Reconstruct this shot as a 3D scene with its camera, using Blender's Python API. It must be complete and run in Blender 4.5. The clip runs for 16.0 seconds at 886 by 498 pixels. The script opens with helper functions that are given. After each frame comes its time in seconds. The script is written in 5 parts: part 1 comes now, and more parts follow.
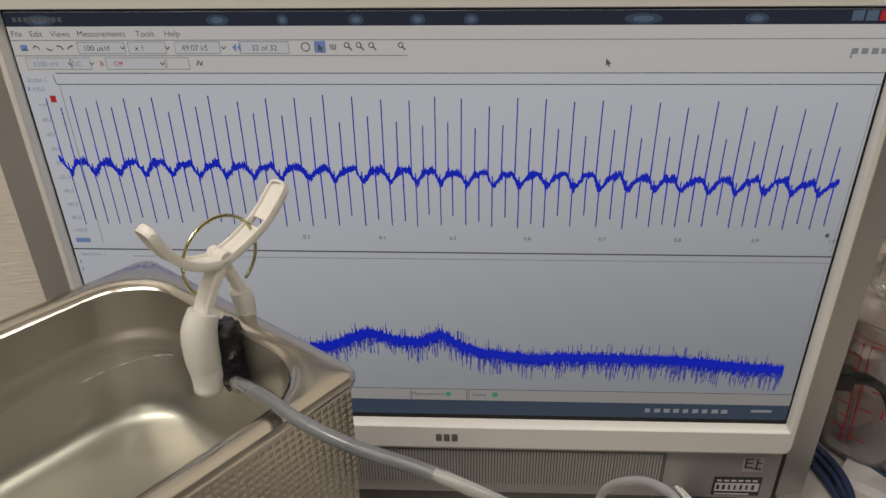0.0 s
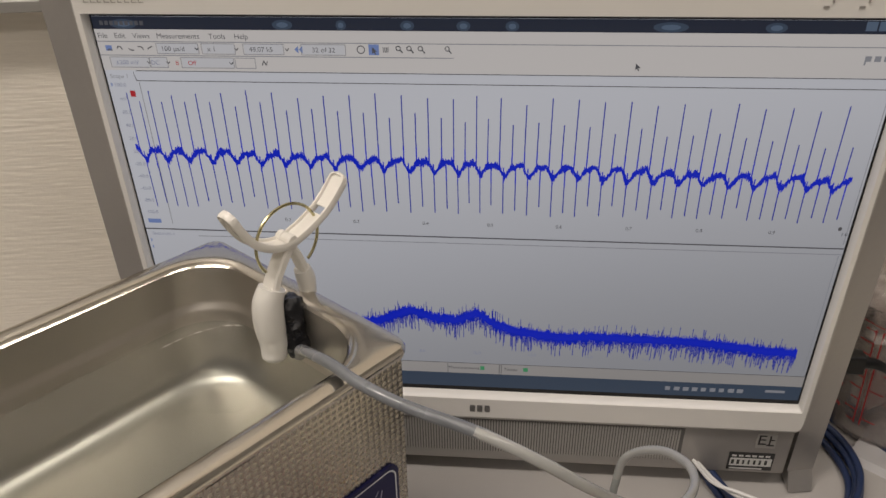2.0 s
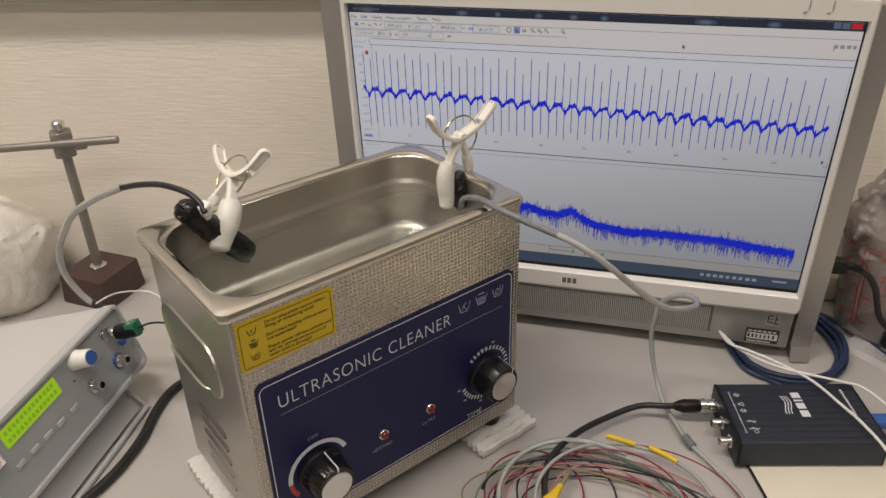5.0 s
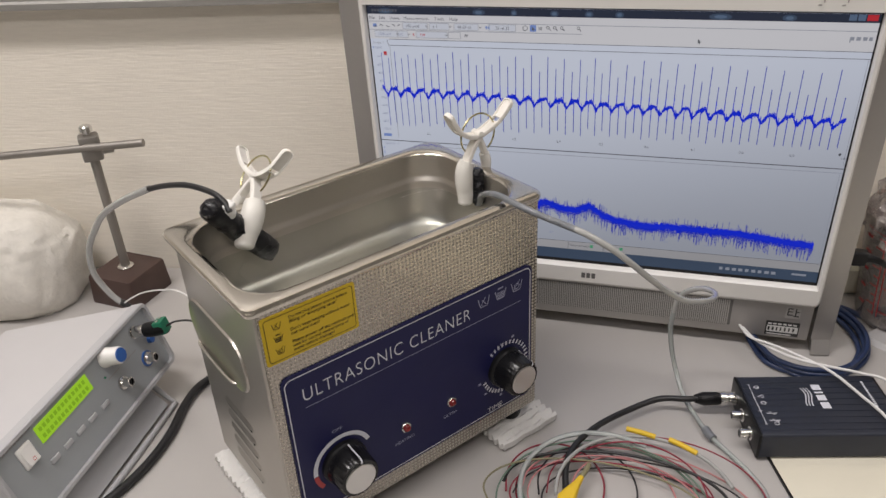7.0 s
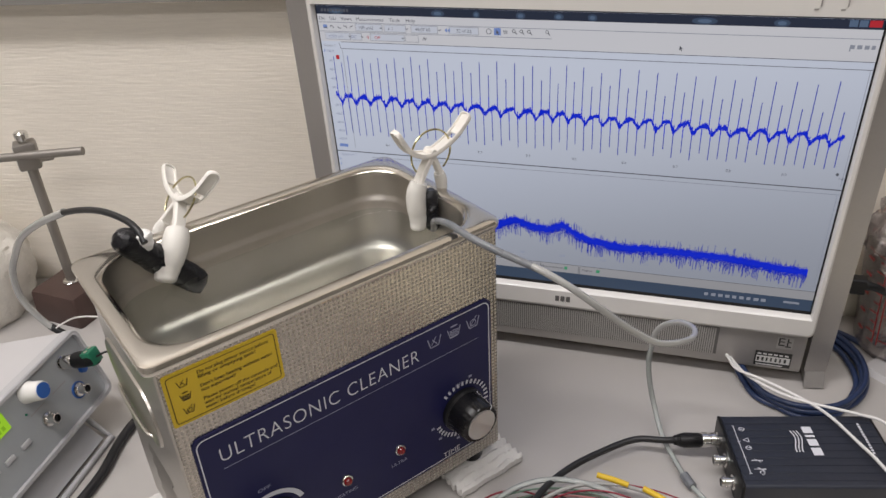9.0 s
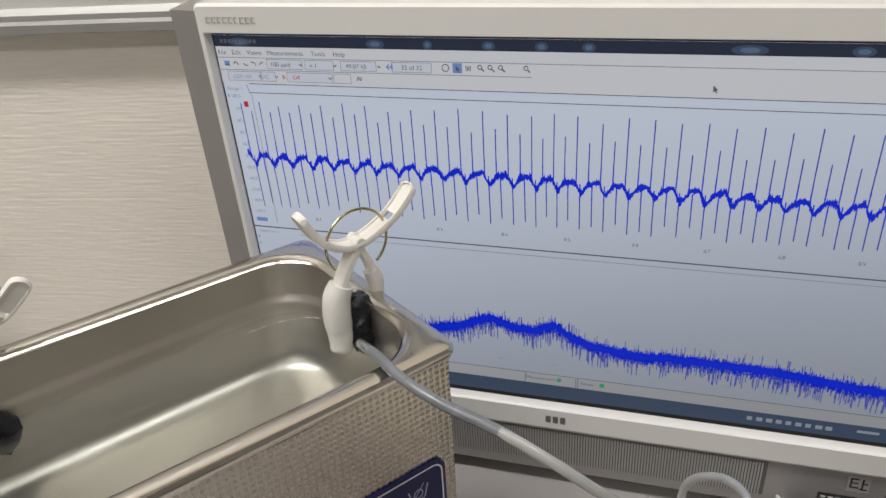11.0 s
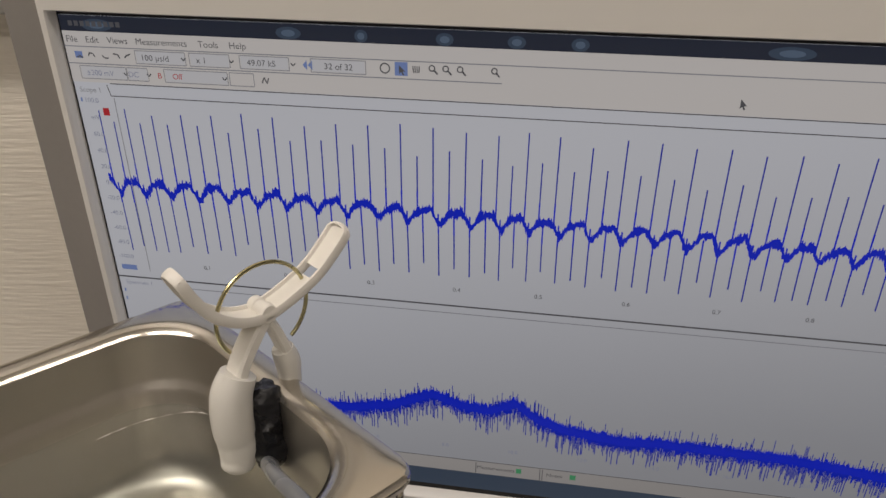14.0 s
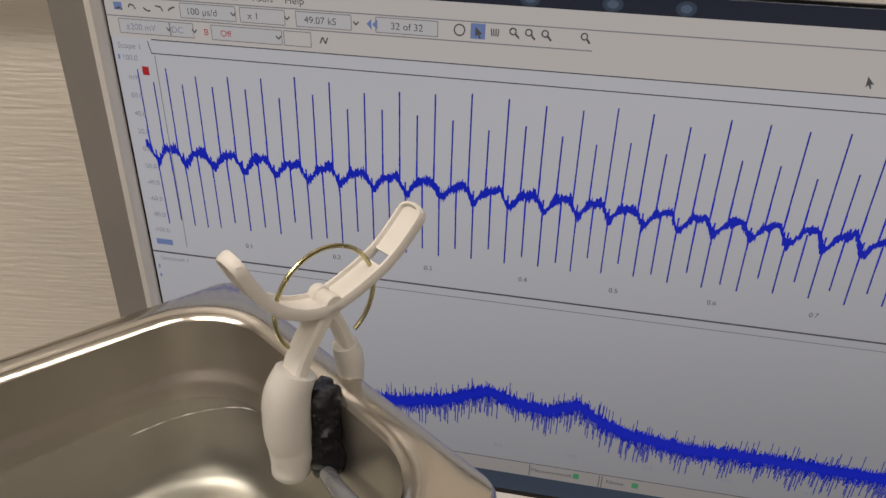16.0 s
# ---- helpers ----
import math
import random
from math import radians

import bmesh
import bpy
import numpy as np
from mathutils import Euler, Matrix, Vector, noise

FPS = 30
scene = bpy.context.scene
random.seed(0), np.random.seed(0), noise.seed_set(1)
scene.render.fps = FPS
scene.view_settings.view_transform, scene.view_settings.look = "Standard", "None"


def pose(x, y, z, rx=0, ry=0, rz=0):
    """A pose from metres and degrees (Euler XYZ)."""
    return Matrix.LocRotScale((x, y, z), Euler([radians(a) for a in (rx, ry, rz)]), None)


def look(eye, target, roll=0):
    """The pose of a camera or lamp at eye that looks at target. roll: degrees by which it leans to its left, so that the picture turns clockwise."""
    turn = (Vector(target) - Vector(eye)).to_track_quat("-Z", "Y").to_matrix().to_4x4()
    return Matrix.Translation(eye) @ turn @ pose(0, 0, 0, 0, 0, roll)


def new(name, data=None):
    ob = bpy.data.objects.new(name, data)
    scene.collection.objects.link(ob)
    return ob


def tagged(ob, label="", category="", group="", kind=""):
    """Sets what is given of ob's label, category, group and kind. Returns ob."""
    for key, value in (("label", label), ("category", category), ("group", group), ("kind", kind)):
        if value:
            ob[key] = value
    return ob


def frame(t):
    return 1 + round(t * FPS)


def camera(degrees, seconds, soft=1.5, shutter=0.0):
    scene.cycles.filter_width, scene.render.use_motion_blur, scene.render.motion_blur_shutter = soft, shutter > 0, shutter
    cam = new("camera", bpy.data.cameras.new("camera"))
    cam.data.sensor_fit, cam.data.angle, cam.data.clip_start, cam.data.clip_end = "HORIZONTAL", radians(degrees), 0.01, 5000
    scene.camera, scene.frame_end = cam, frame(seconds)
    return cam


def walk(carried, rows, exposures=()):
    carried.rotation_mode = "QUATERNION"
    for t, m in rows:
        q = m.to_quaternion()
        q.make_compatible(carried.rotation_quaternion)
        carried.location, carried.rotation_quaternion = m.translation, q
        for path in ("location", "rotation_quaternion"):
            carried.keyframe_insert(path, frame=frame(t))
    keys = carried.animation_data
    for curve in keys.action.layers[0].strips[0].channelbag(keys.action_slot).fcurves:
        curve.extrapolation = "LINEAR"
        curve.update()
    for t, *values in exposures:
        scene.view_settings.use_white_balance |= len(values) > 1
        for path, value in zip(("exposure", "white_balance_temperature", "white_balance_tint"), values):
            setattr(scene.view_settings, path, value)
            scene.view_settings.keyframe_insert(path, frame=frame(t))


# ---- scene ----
cam = camera(59.74, 16.0)
PATH = [
    (0, (0.0622, 0.0009, 0.4623), (0.0077, 1.7640, -0.4803), -0.78),
    (0.5, (0.0592, 0.0057, 0.4605), (-0.0071, 1.7693, -0.4803), -1.16),
    (1, (0.0575, 0.0071, 0.4587), (-0.0215, 1.7735, -0.4761), -1.48),
    (1.5, (0.0527, 0.0035, 0.4603), (-0.0544, 1.7559, -0.4976), -1.50),
    (2, (0.0571, -0.0362, 0.4858), (-0.0710, 1.6994, -0.4998), -0.89),
    (2.5, (0.0626, -0.1095, 0.5104), (-0.1058, 1.6290, -0.4639), -0.34),
    (3, (0.0640, -0.1719, 0.5176), (-0.1574, 1.5745, -0.4316), -0.02),
    (3.5, (0.0636, -0.2243, 0.5247), (-0.2229, 1.5201, -0.4108), -0.19),
    (4, (0.0805, -0.2804, 0.5461), (-0.2886, 1.4263, -0.4290), -0.65),
    (4.5, (0.0909, -0.3179, 0.5534), (-0.3162, 1.3658, -0.4464), -1.03),
    (7, (0.0992, -0.3394, 0.5576), (-0.3817, 1.3252, -0.4414), -3.08),
    (7.5, (0.0993, -0.3279, 0.5552), (-0.3778, 1.3354, -0.4477), -3.26),
    (8, (0.1071, -0.3105, 0.5554), (-0.3575, 1.3519, -0.4548), -2.76),
    (10.3, (0.1303, -0.1469, 0.5351), (-0.4056, 1.4626, -0.5243), -4.07),
    (10.5, (0.1234, -0.1308, 0.5176), (-0.4049, 1.5197, -0.4806), -4.18),
    (11, (0.1070, -0.0493, 0.4935), (-0.3946, 1.6404, -0.4517), -3.40),
    (11.5, (0.0768, 0.0161, 0.4753), (-0.3465, 1.7550, -0.4173), -1.32),
    (12, (0.0651, 0.0419, 0.4630), (-0.2905, 1.8125, -0.3965), -0.84),
    (12.5, (0.0591, 0.0521, 0.4551), (-0.2639, 1.8364, -0.3885), -0.26),
    (13, (0.0570, 0.0559, 0.4531), (-0.2377, 1.8395, -0.4025), 0.07),
    (13.5, (0.0564, 0.0611, 0.4484), (-0.2139, 1.8471, -0.4102), 0.28),
    (14, (0.0542, 0.0639, 0.4457), (-0.1933, 1.8439, -0.4321), 0.62),
    (14.5, (0.0522, 0.0679, 0.4444), (-0.1897, 1.8414, -0.4478), 1.11),
    (15, (0.0472, 0.0746, 0.4395), (-0.1901, 1.8428, -0.4645), 1.44),
    (15.5, (0.0356, 0.0819, 0.4357), (-0.2162, 1.8434, -0.4774), 1.77),
    (16, (0.0242, 0.0952, 0.4309), (-0.2562, 1.8443, -0.4975), 2.02),
]
walk(cam, [(t, look(eye, target, roll)) for t, eye, target, roll in PATH],
     [(0, -0.58, 6850, 12), (1.5, -0.55, 6900, 14), (2.5, -0.45, 6850, 15), (3.5, -0.36, 6900, 15), (4.5, -0.33, 6950, 15), (7, -0.2, 6330, 15), (8, -0.14, 6280, 15), (10.5, -0.16, 6180, 14), (11, -0.2, 6200, 12), (11.5, -0.42, 6200, 13), (12, -0.52, 6430, 14), (14.5, -0.66, 6950, 15), (16, -0.64, 7050, 16)])


# ---- light ----
world = bpy.data.worlds.new("room_air")
scene.world = world
world.use_nodes = True
world.node_tree.nodes["Background"].inputs[0].default_value = (0.9, 0.93, 1.0, 1)
world.node_tree.nodes["Background"].inputs[1].default_value = 0.12


def ceiling_lamp(x, y, z, sx, sy, power):
    d = bpy.data.lights.new("tube_light", "AREA")
    d.shape, d.size, d.size_y, d.energy, d.color = "RECTANGLE", sx, sy, power, (1.0, 0.958, 0.895)
    ob = new("tube_light", d)
    ob.matrix_world = pose(x, y, z)
    return ob


CEIL = 1.85
LAMPS = ((-0.75, -0.20, 1.2, 0.16, 25.5), (0.75, -0.10, 1.2, 0.16, 10.0), (0.0, -1.25, 1.2, 0.16, 13.0))
for lx, ly, sx, sy, power in LAMPS:
    ceiling_lamp(lx, ly, CEIL - 0.075, sx, sy, power)


# ---- materials ----
def material(name, color, rough=0.5, metal=0.0, spots=0.0, spot_scale=30.0, bump=0.0, bump_scale=200.0, stretch=(1, 1, 1), wear=0.0, coat=0.0, spec=0.5):
    m = bpy.data.materials.new(name)
    m.use_nodes = True
    nt = m.node_tree
    b = nt.nodes["Principled BSDF"]
    b.inputs["Base Color"].default_value = (*color, 1)
    b.inputs["Roughness"].default_value = rough
    b.inputs["Metallic"].default_value = metal
    b.inputs["Coat Weight"].default_value = coat
    b.inputs["Specular IOR Level"].default_value = spec
    tc = nt.nodes.new("ShaderNodeTexCoord")
    mp = nt.nodes.new("ShaderNodeMapping")
    mp.inputs["Scale"].default_value = stretch
    nt.links.new(tc.outputs["Object"], mp.inputs["Vector"])
    if spots:
        n1 = nt.nodes.new("ShaderNodeTexNoise")
        n1.inputs["Scale"].default_value = spot_scale
        n1.inputs["Detail"].default_value = 6
        nt.links.new(mp.outputs[0], n1.inputs["Vector"])
        mx = nt.nodes.new("ShaderNodeMix")
        mx.data_type = "RGBA"
        mx.inputs["A"].default_value = (*[c * (1 - spots) for c in color], 1)
        mx.inputs["B"].default_value = (*[min(1, c * (1 + spots)) for c in color], 1)
        nt.links.new(n1.outputs["Fac"], mx.inputs["Factor"])
        nt.links.new(mx.outputs["Result"], b.inputs["Base Color"])
    if wear:
        n3 = nt.nodes.new("ShaderNodeTexNoise")
        n3.inputs["Scale"].default_value = spot_scale * 0.35
        n3.inputs["Detail"].default_value = 8
        nt.links.new(mp.outputs[0], n3.inputs["Vector"])
        mr = nt.nodes.new("ShaderNodeMapRange")
        mr.inputs["From Min"].default_value, mr.inputs["From Max"].default_value = 0.3, 0.7
        mr.inputs["To Min"].default_value, mr.inputs["To Max"].default_value = max(0.02, rough - wear), min(1, rough + wear)
        nt.links.new(n3.outputs["Fac"], mr.inputs["Value"])
        nt.links.new(mr.outputs[0], b.inputs["Roughness"])
    if bump:
        n2 = nt.nodes.new("ShaderNodeTexNoise")
        n2.inputs["Scale"].default_value = bump_scale
        n2.inputs["Detail"].default_value = 4
        nt.links.new(mp.outputs[0], n2.inputs["Vector"])
        bp = nt.nodes.new("ShaderNodeBump")
        bp.inputs["Strength"].default_value = bump
        bp.inputs["Distance"].default_value = 0.001
        nt.links.new(n2.outputs["Fac"], bp.inputs["Height"])
        nt.links.new(bp.outputs[0], b.inputs["Normal"])
    return m


def glowing(name, color, strength):
    m = bpy.data.materials.new(name)
    m.use_nodes = True
    b = m.node_tree.nodes["Principled BSDF"]
    b.inputs["Base Color"].default_value = (0.012, 0.012, 0.012, 1)
    b.inputs["Roughness"].default_value = 0.22
    b.inputs["Emission Color"].default_value = (*color, 1)
    b.inputs["Emission Strength"].default_value = strength
    b.inputs["Specular IOR Level"].default_value = 0.12
    return m


def clear(name, tint, rough=0.05, ior=1.4, milky=0.0, milk=(0.8, 0.8, 0.78), wave=0.0, wave_scale=60.0):
    """Thin clear stuff: see-through, with a gloss at glancing angles and some milkiness."""
    m = bpy.data.materials.new(name)
    m.use_nodes = True
    nt = m.node_tree
    nt.nodes.remove(nt.nodes["Principled BSDF"])
    out = nt.nodes["Material Output"]
    tr = nt.nodes.new("ShaderNodeBsdfTransparent")
    tr.inputs[0].default_value = (*tint, 1)
    gl = nt.nodes.new("ShaderNodeBsdfGlossy")
    gl.inputs["Roughness"].default_value = rough
    fr = nt.nodes.new("ShaderNodeFresnel")
    fr.inputs["IOR"].default_value = ior
    df = nt.nodes.new("ShaderNodeBsdfDiffuse")
    df.inputs[0].default_value = (*milk, 1)
    m1 = nt.nodes.new("ShaderNodeMixShader")
    m1.inputs[0].default_value = milky
    nt.links.new(tr.outputs[0], m1.inputs[1])
    nt.links.new(df.outputs[0], m1.inputs[2])
    m2 = nt.nodes.new("ShaderNodeMixShader")
    nt.links.new(fr.outputs[0], m2.inputs[0])
    nt.links.new(m1.outputs[0], m2.inputs[1])
    nt.links.new(gl.outputs[0], m2.inputs[2])
    nt.links.new(m2.outputs[0], out.inputs["Surface"])
    if wave:
        tc = nt.nodes.new("ShaderNodeTexCoord")
        n = nt.nodes.new("ShaderNodeTexNoise")
        n.inputs["Scale"].default_value = wave_scale
        n.inputs["Detail"].default_value = 3
        bp = nt.nodes.new("ShaderNodeBump")
        bp.inputs["Strength"].default_value = wave
        bp.inputs["Distance"].default_value = 0.002
        nt.links.new(tc.outputs["Object"], n.inputs["Vector"])
        nt.links.new(n.outputs["Fac"], bp.inputs["Height"])
        nt.links.new(bp.outputs[0], gl.inputs["Normal"])
        nt.links.new(bp.outputs[0], fr.inputs["Normal"])
    return m


def sine_grid(m, pitch, axes, strength, shade):
    """Stamped waffle dimples: a product of two sines drives the relief and a slight change of tone."""
    nt = m.node_tree
    b = nt.nodes["Principled BSDF"]
    tc = nt.nodes.new("ShaderNodeTexCoord")
    sp = nt.nodes.new("ShaderNodeSeparateXYZ")
    nt.links.new(tc.outputs["Object"], sp.inputs[0])
    waves = []
    for ax in axes:
        k = nt.nodes.new("ShaderNodeMath")
        k.operation = "MULTIPLY"
        k.inputs[1].default_value = 2 * math.pi / pitch
        nt.links.new(sp.outputs[ax], k.inputs[0])
        sn = nt.nodes.new("ShaderNodeMath")
        sn.operation = "SINE"
        nt.links.new(k.outputs[0], sn.inputs[0])
        waves.append(sn)
    mu = nt.nodes.new("ShaderNodeMath")
    mu.operation = "MULTIPLY"
    nt.links.new(waves[0].outputs[0], mu.inputs[0])
    nt.links.new(waves[1].outputs[0], mu.inputs[1])
    sq = nt.nodes.new("ShaderNodeMath")
    sq.operation = "MULTIPLY"
    nt.links.new(mu.outputs[0], sq.inputs[0])
    nt.links.new(mu.outputs[0], sq.inputs[1])
    mu = sq
    bp = nt.nodes.new("ShaderNodeBump")
    bp.inputs["Strength"].default_value = strength
    bp.inputs["Distance"].default_value = 0.00042
    nt.links.new(mu.outputs[0], bp.inputs["Height"])
    nt.links.new(bp.outputs[0], b.inputs["Normal"])
    mr = nt.nodes.new("ShaderNodeMapRange")
    mr.inputs["From Min"].default_value, mr.inputs["From Max"].default_value = 0, 1
    mr.inputs["To Min"].default_value, mr.inputs["To Max"].default_value = shade[0], shade[1]
    nt.links.new(mu.outputs[0], mr.inputs["Value"])
    nt.links.new(mr.outputs[0], b.inputs["Roughness"])
    return m


WALL = material("wallpaper", (0.84, 0.785, 0.69), 0.85, spots=0.08, spot_scale=95, bump=0.9, bump_scale=150, stretch=(0.22, 1, 2.6))
PLASTER = material("white_plaster", (0.78, 0.77, 0.74), 0.9, spots=0.03, spot_scale=8, bump=0.2, bump_scale=90)
FLOOR = material("vinyl_floor", (0.35, 0.34, 0.32), 0.5, spots=0.1, spot_scale=12)
TABLE = material("desk_laminate", (0.45, 0.43, 0.412), 0.42, spots=0.035, spot_scale=9, bump=0.15, bump_scale=900, wear=0.08)
EDGE = material("desk_edge", (0.32, 0.31, 0.30), 0.5, spots=0.05)
ALU = material("aluminium", (0.42, 0.41, 0.39), 0.5, 0.6, spots=0.05, spot_scale=40, stretch=(0.2, 1, 6), wear=0.08)
BOARD = material("whiteboard", (0.78, 0.76, 0.72), 0.35, spots=0.02, spot_scale=6)
WHITE = material("white_gloss_plastic", (0.78, 0.762, 0.73), 0.24, spots=0.012, spot_scale=50, coat=0.3)
GREY = material("silver_paint", (0.38, 0.362, 0.345), 0.38, 0.55, spots=0.03, spot_scale=300)
GREY_D = material("grille_dark", (0.13, 0.125, 0.12), 0.6)
GREY_L = material("grille_slat", (0.42, 0.405, 0.385), 0.45, 0.3, spots=0.04)
BLACKP = material("black_plastic", (0.008, 0.008, 0.009), 0.36, spots=0.15, spot_scale=200, bump=0.1, bump_scale=900, spec=0.28)
STEEL = material("stainless_steel", (0.60, 0.565, 0.51), 0.34, 1.0, spots=0.03, spot_scale=25, bump=0.03, bump_scale=300, wear=0.06)
STEEL_T = material("tank_steel", (0.55, 0.517, 0.468), 0.39, 1.0, spots=0.04, spot_scale=22, bump=0.03, bump_scale=160, wear=0.06)
STEEL_R = material("rim_steel", (0.62, 0.58, 0.52), 0.18, 1.0, spots=0.03, spot_scale=30, bump=0.03, bump_scale=200, wear=0.07)
STEEL_S = material("side_steel", (0.46, 0.435, 0.395), 0.36, 1.0, spots=0.04, spot_scale=14, wear=0.06)
STEEL_F = sine_grid(material("waffle_steel", (0.44, 0.408, 0.36), 0.3, 1.0), 0.0072, (0, 2), 0.36, (0.20, 0.38))
CHROME = material("chrome", (0.72, 0.71, 0.69), 0.12, 1.0, spots=0.03, spot_scale=80, wear=0.04)
SPUN = material("spun_steel", (0.72, 0.71, 0.69), 0.34, 1.0)
spin = SPUN.node_tree.nodes.new("ShaderNodeTangent")
spin.direction_type, spin.axis = "RADIAL", "Z"
SPUN.node_tree.links.new(spin.outputs[0], SPUN.node_tree.nodes["Principled BSDF"].inputs["Tangent"])
SPUN.node_tree.nodes["Principled BSDF"].inputs["Anisotropic"].default_value = 0.85
BRASS = material("yellow_zinc", (0.52, 0.47, 0.27), 0.26, 1.0, spots=0.18, spot_scale=220, wear=0.08)
NAVY = material("navy_overlay", (0.0085, 0.0095, 0.062), 0.5, spots=0.08, spot_scale=40, bump=0.05, bump_scale=1200, wear=0.06, spec=0.35)
GLOSSK = material("gloss_black_plastic", (0.007, 0.007, 0.008), 0.2, spots=0.1, spot_scale=200, spec=0.4, wear=0.05)
INK_W = material("white_ink", (0.66, 0.67, 0.72), 0.5)
INK_G = material("faint_ink", (0.33, 0.34, 0.46), 0.5)
YELLOW = material("yellow_label", (0.62, 0.43, 0.010), 0.42, spots=0.04, spot_scale=30, wear=0.05)
INK_B = material("black_ink", (0.02, 0.017, 0.010), 0.6)
RED = material("red_paint", (0.42, 0.03, 0.03), 0.4)
LAMP_R = material("red_lens", (0.17, 0.006, 0.008), 0.15, coat=0.6)
WATER = clear("water", (0.84, 0.87, 0.85), 0.015, 1.36, 0.035, (0.5, 0.5, 0.48), wave=0.42, wave_scale=26)
CLIPW = material("clip_plastic", (0.80, 0.77, 0.71), 0.36, spots=0.05, spot_scale=90, bump=0.06, bump_scale=500, coat=0.1)
SILICONE = material("milky_silicone", (0.70, 0.68, 0.63), 0.42, spots=0.04, spot_scale=60, bump=0.12, bump_scale=120)
TAPE = material("black_tape", (0.010, 0.010, 0.012), 0.30, spots=0.4, spot_scale=90, bump=1.0, bump_scale=170, stretch=(1, 1, 1.8), wear=0.16, spec=0.4)
GLUE = material("white_putty", (0.78, 0.77, 0.74), 0.5, bump=0.6, bump_scale=140)
TUBE_G = material("grey_sheath", (0.16, 0.17, 0.185), 0.32, spots=0.35, spot_scale=60, stretch=(1, 1, 1), coat=0.5, wear=0.1)
TUBE_C = material("clear_hose", (0.37, 0.372, 0.355), 0.2, spots=0.12, spot_scale=70, coat=0.7, wear=0.08)
TUBE_L = material("pale_hose", (0.40, 0.44, 0.43), 0.22, spots=0.3, spot_scale=120, coat=0.6, wear=0.1)
HOSE_T = clear("clear_soft_hose", (0.94, 0.96, 0.95), 0.10, 1.45, 0.42, (0.70, 0.74, 0.72))
CABLE_K = material("black_cable", (0.014, 0.014, 0.015), 0.42, spots=0.2, spot_scale=90)
CABLE_B = material("blue_cable", (0.020, 0.036, 0.095), 0.38, spots=0.2, spot_scale=60)
CABLE_W = material("white_cable", (0.74, 0.73, 0.71), 0.45, spots=0.03)
CABLE_R = material("red_wire", (0.24, 0.016, 0.035), 0.4, spots=0.1)
CABLE_P = material("pink_wire", (0.48, 0.20, 0.20), 0.4, spots=0.1)
CABLE_N = material("green_wire", (0.13, 0.20, 0.15), 0.4, spots=0.2)
CABLE_O = material("olive_wire", (0.23, 0.21, 0.12), 0.4, spots=0.15)
TAG_Y = material("yellow_sleeve", (0.72, 0.48, 0.02), 0.45, spots=0.05)
TERRY = material("terry_cloth", (0.68, 0.665, 0.64), 0.95, spots=0.06, spot_scale=120, bump=1.0, bump_scale=260)
FLUFF = material("fluffy_cloth", (0.68, 0.65, 0.59), 0.95, spots=0.14, spot_scale=90, bump=1.0, bump_scale=210)
SCOPE = material("scope_case", (0.016, 0.020, 0.034), 0.45, spots=0.18, spot_scale=50, bump=0.15, bump_scale=900, wear=0.08)
PAPER = material("cream_card", (0.72, 0.68, 0.56), 0.7, spots=0.05, spot_scale=22, bump=0.1, bump_scale=300)
GEN_TOP = material("pale_case", (0.53, 0.52, 0.525), 0.45, spots=0.02, spot_scale=30)
GEN_F = material("grey_fascia", (0.34, 0.36, 0.37), 0.45, spots=0.05, spot_scale=40)
GEN_B = material("grey_bezel", (0.44, 0.44, 0.45), 0.4, spots=0.03)
LCD = glowing("lcd_backlight", (0.44, 0.80, 0.03), 0.68)
LCD_T = glowing("lcd_dots", (0.31, 0.60, 0.02), 0.62)
BLUEP = material("blue_plastic", (0.03, 0.12, 0.42), 0.35)
GREENP = material("green_plastic", (0.012, 0.16, 0.085), 0.4)
BROWN = material("brown_cast_base", (0.062, 0.035, 0.029), 0.5, spots=0.2, spot_scale=30, bump=0.2, bump_scale=120)
RODM = material("stand_rod", (0.30, 0.28, 0.255), 0.5, 0.8, spots=0.15, spot_scale=60, stretch=(1, 1, 0.2))
CUP = clear("clear_cup", (0.97, 0.955, 0.95), 0.10, 1.42, 0.26, (0.86, 0.76, 0.72))
BAG = clear("crumpled_film", (0.98, 0.97, 0.965), 0.14, 1.42, 0.28, (0.88, 0.80, 0.77), wave=1.0, wave_scale=70)
PINK = material("pink_packet", (0.62, 0.30, 0.29), 0.5, spots=0.3, spot_scale=60)
CUP_INK = material("cup_red_ink", (0.50, 0.035, 0.04), 0.5)
IVORY = material("ivory_plastic", (0.70, 0.68, 0.58), 0.4, spots=0.02)
STICK_K = material("sticker_black", (0.03, 0.03, 0.03), 0.4)
STICK_W = material("sticker_white", (0.72, 0.72, 0.70), 0.4)

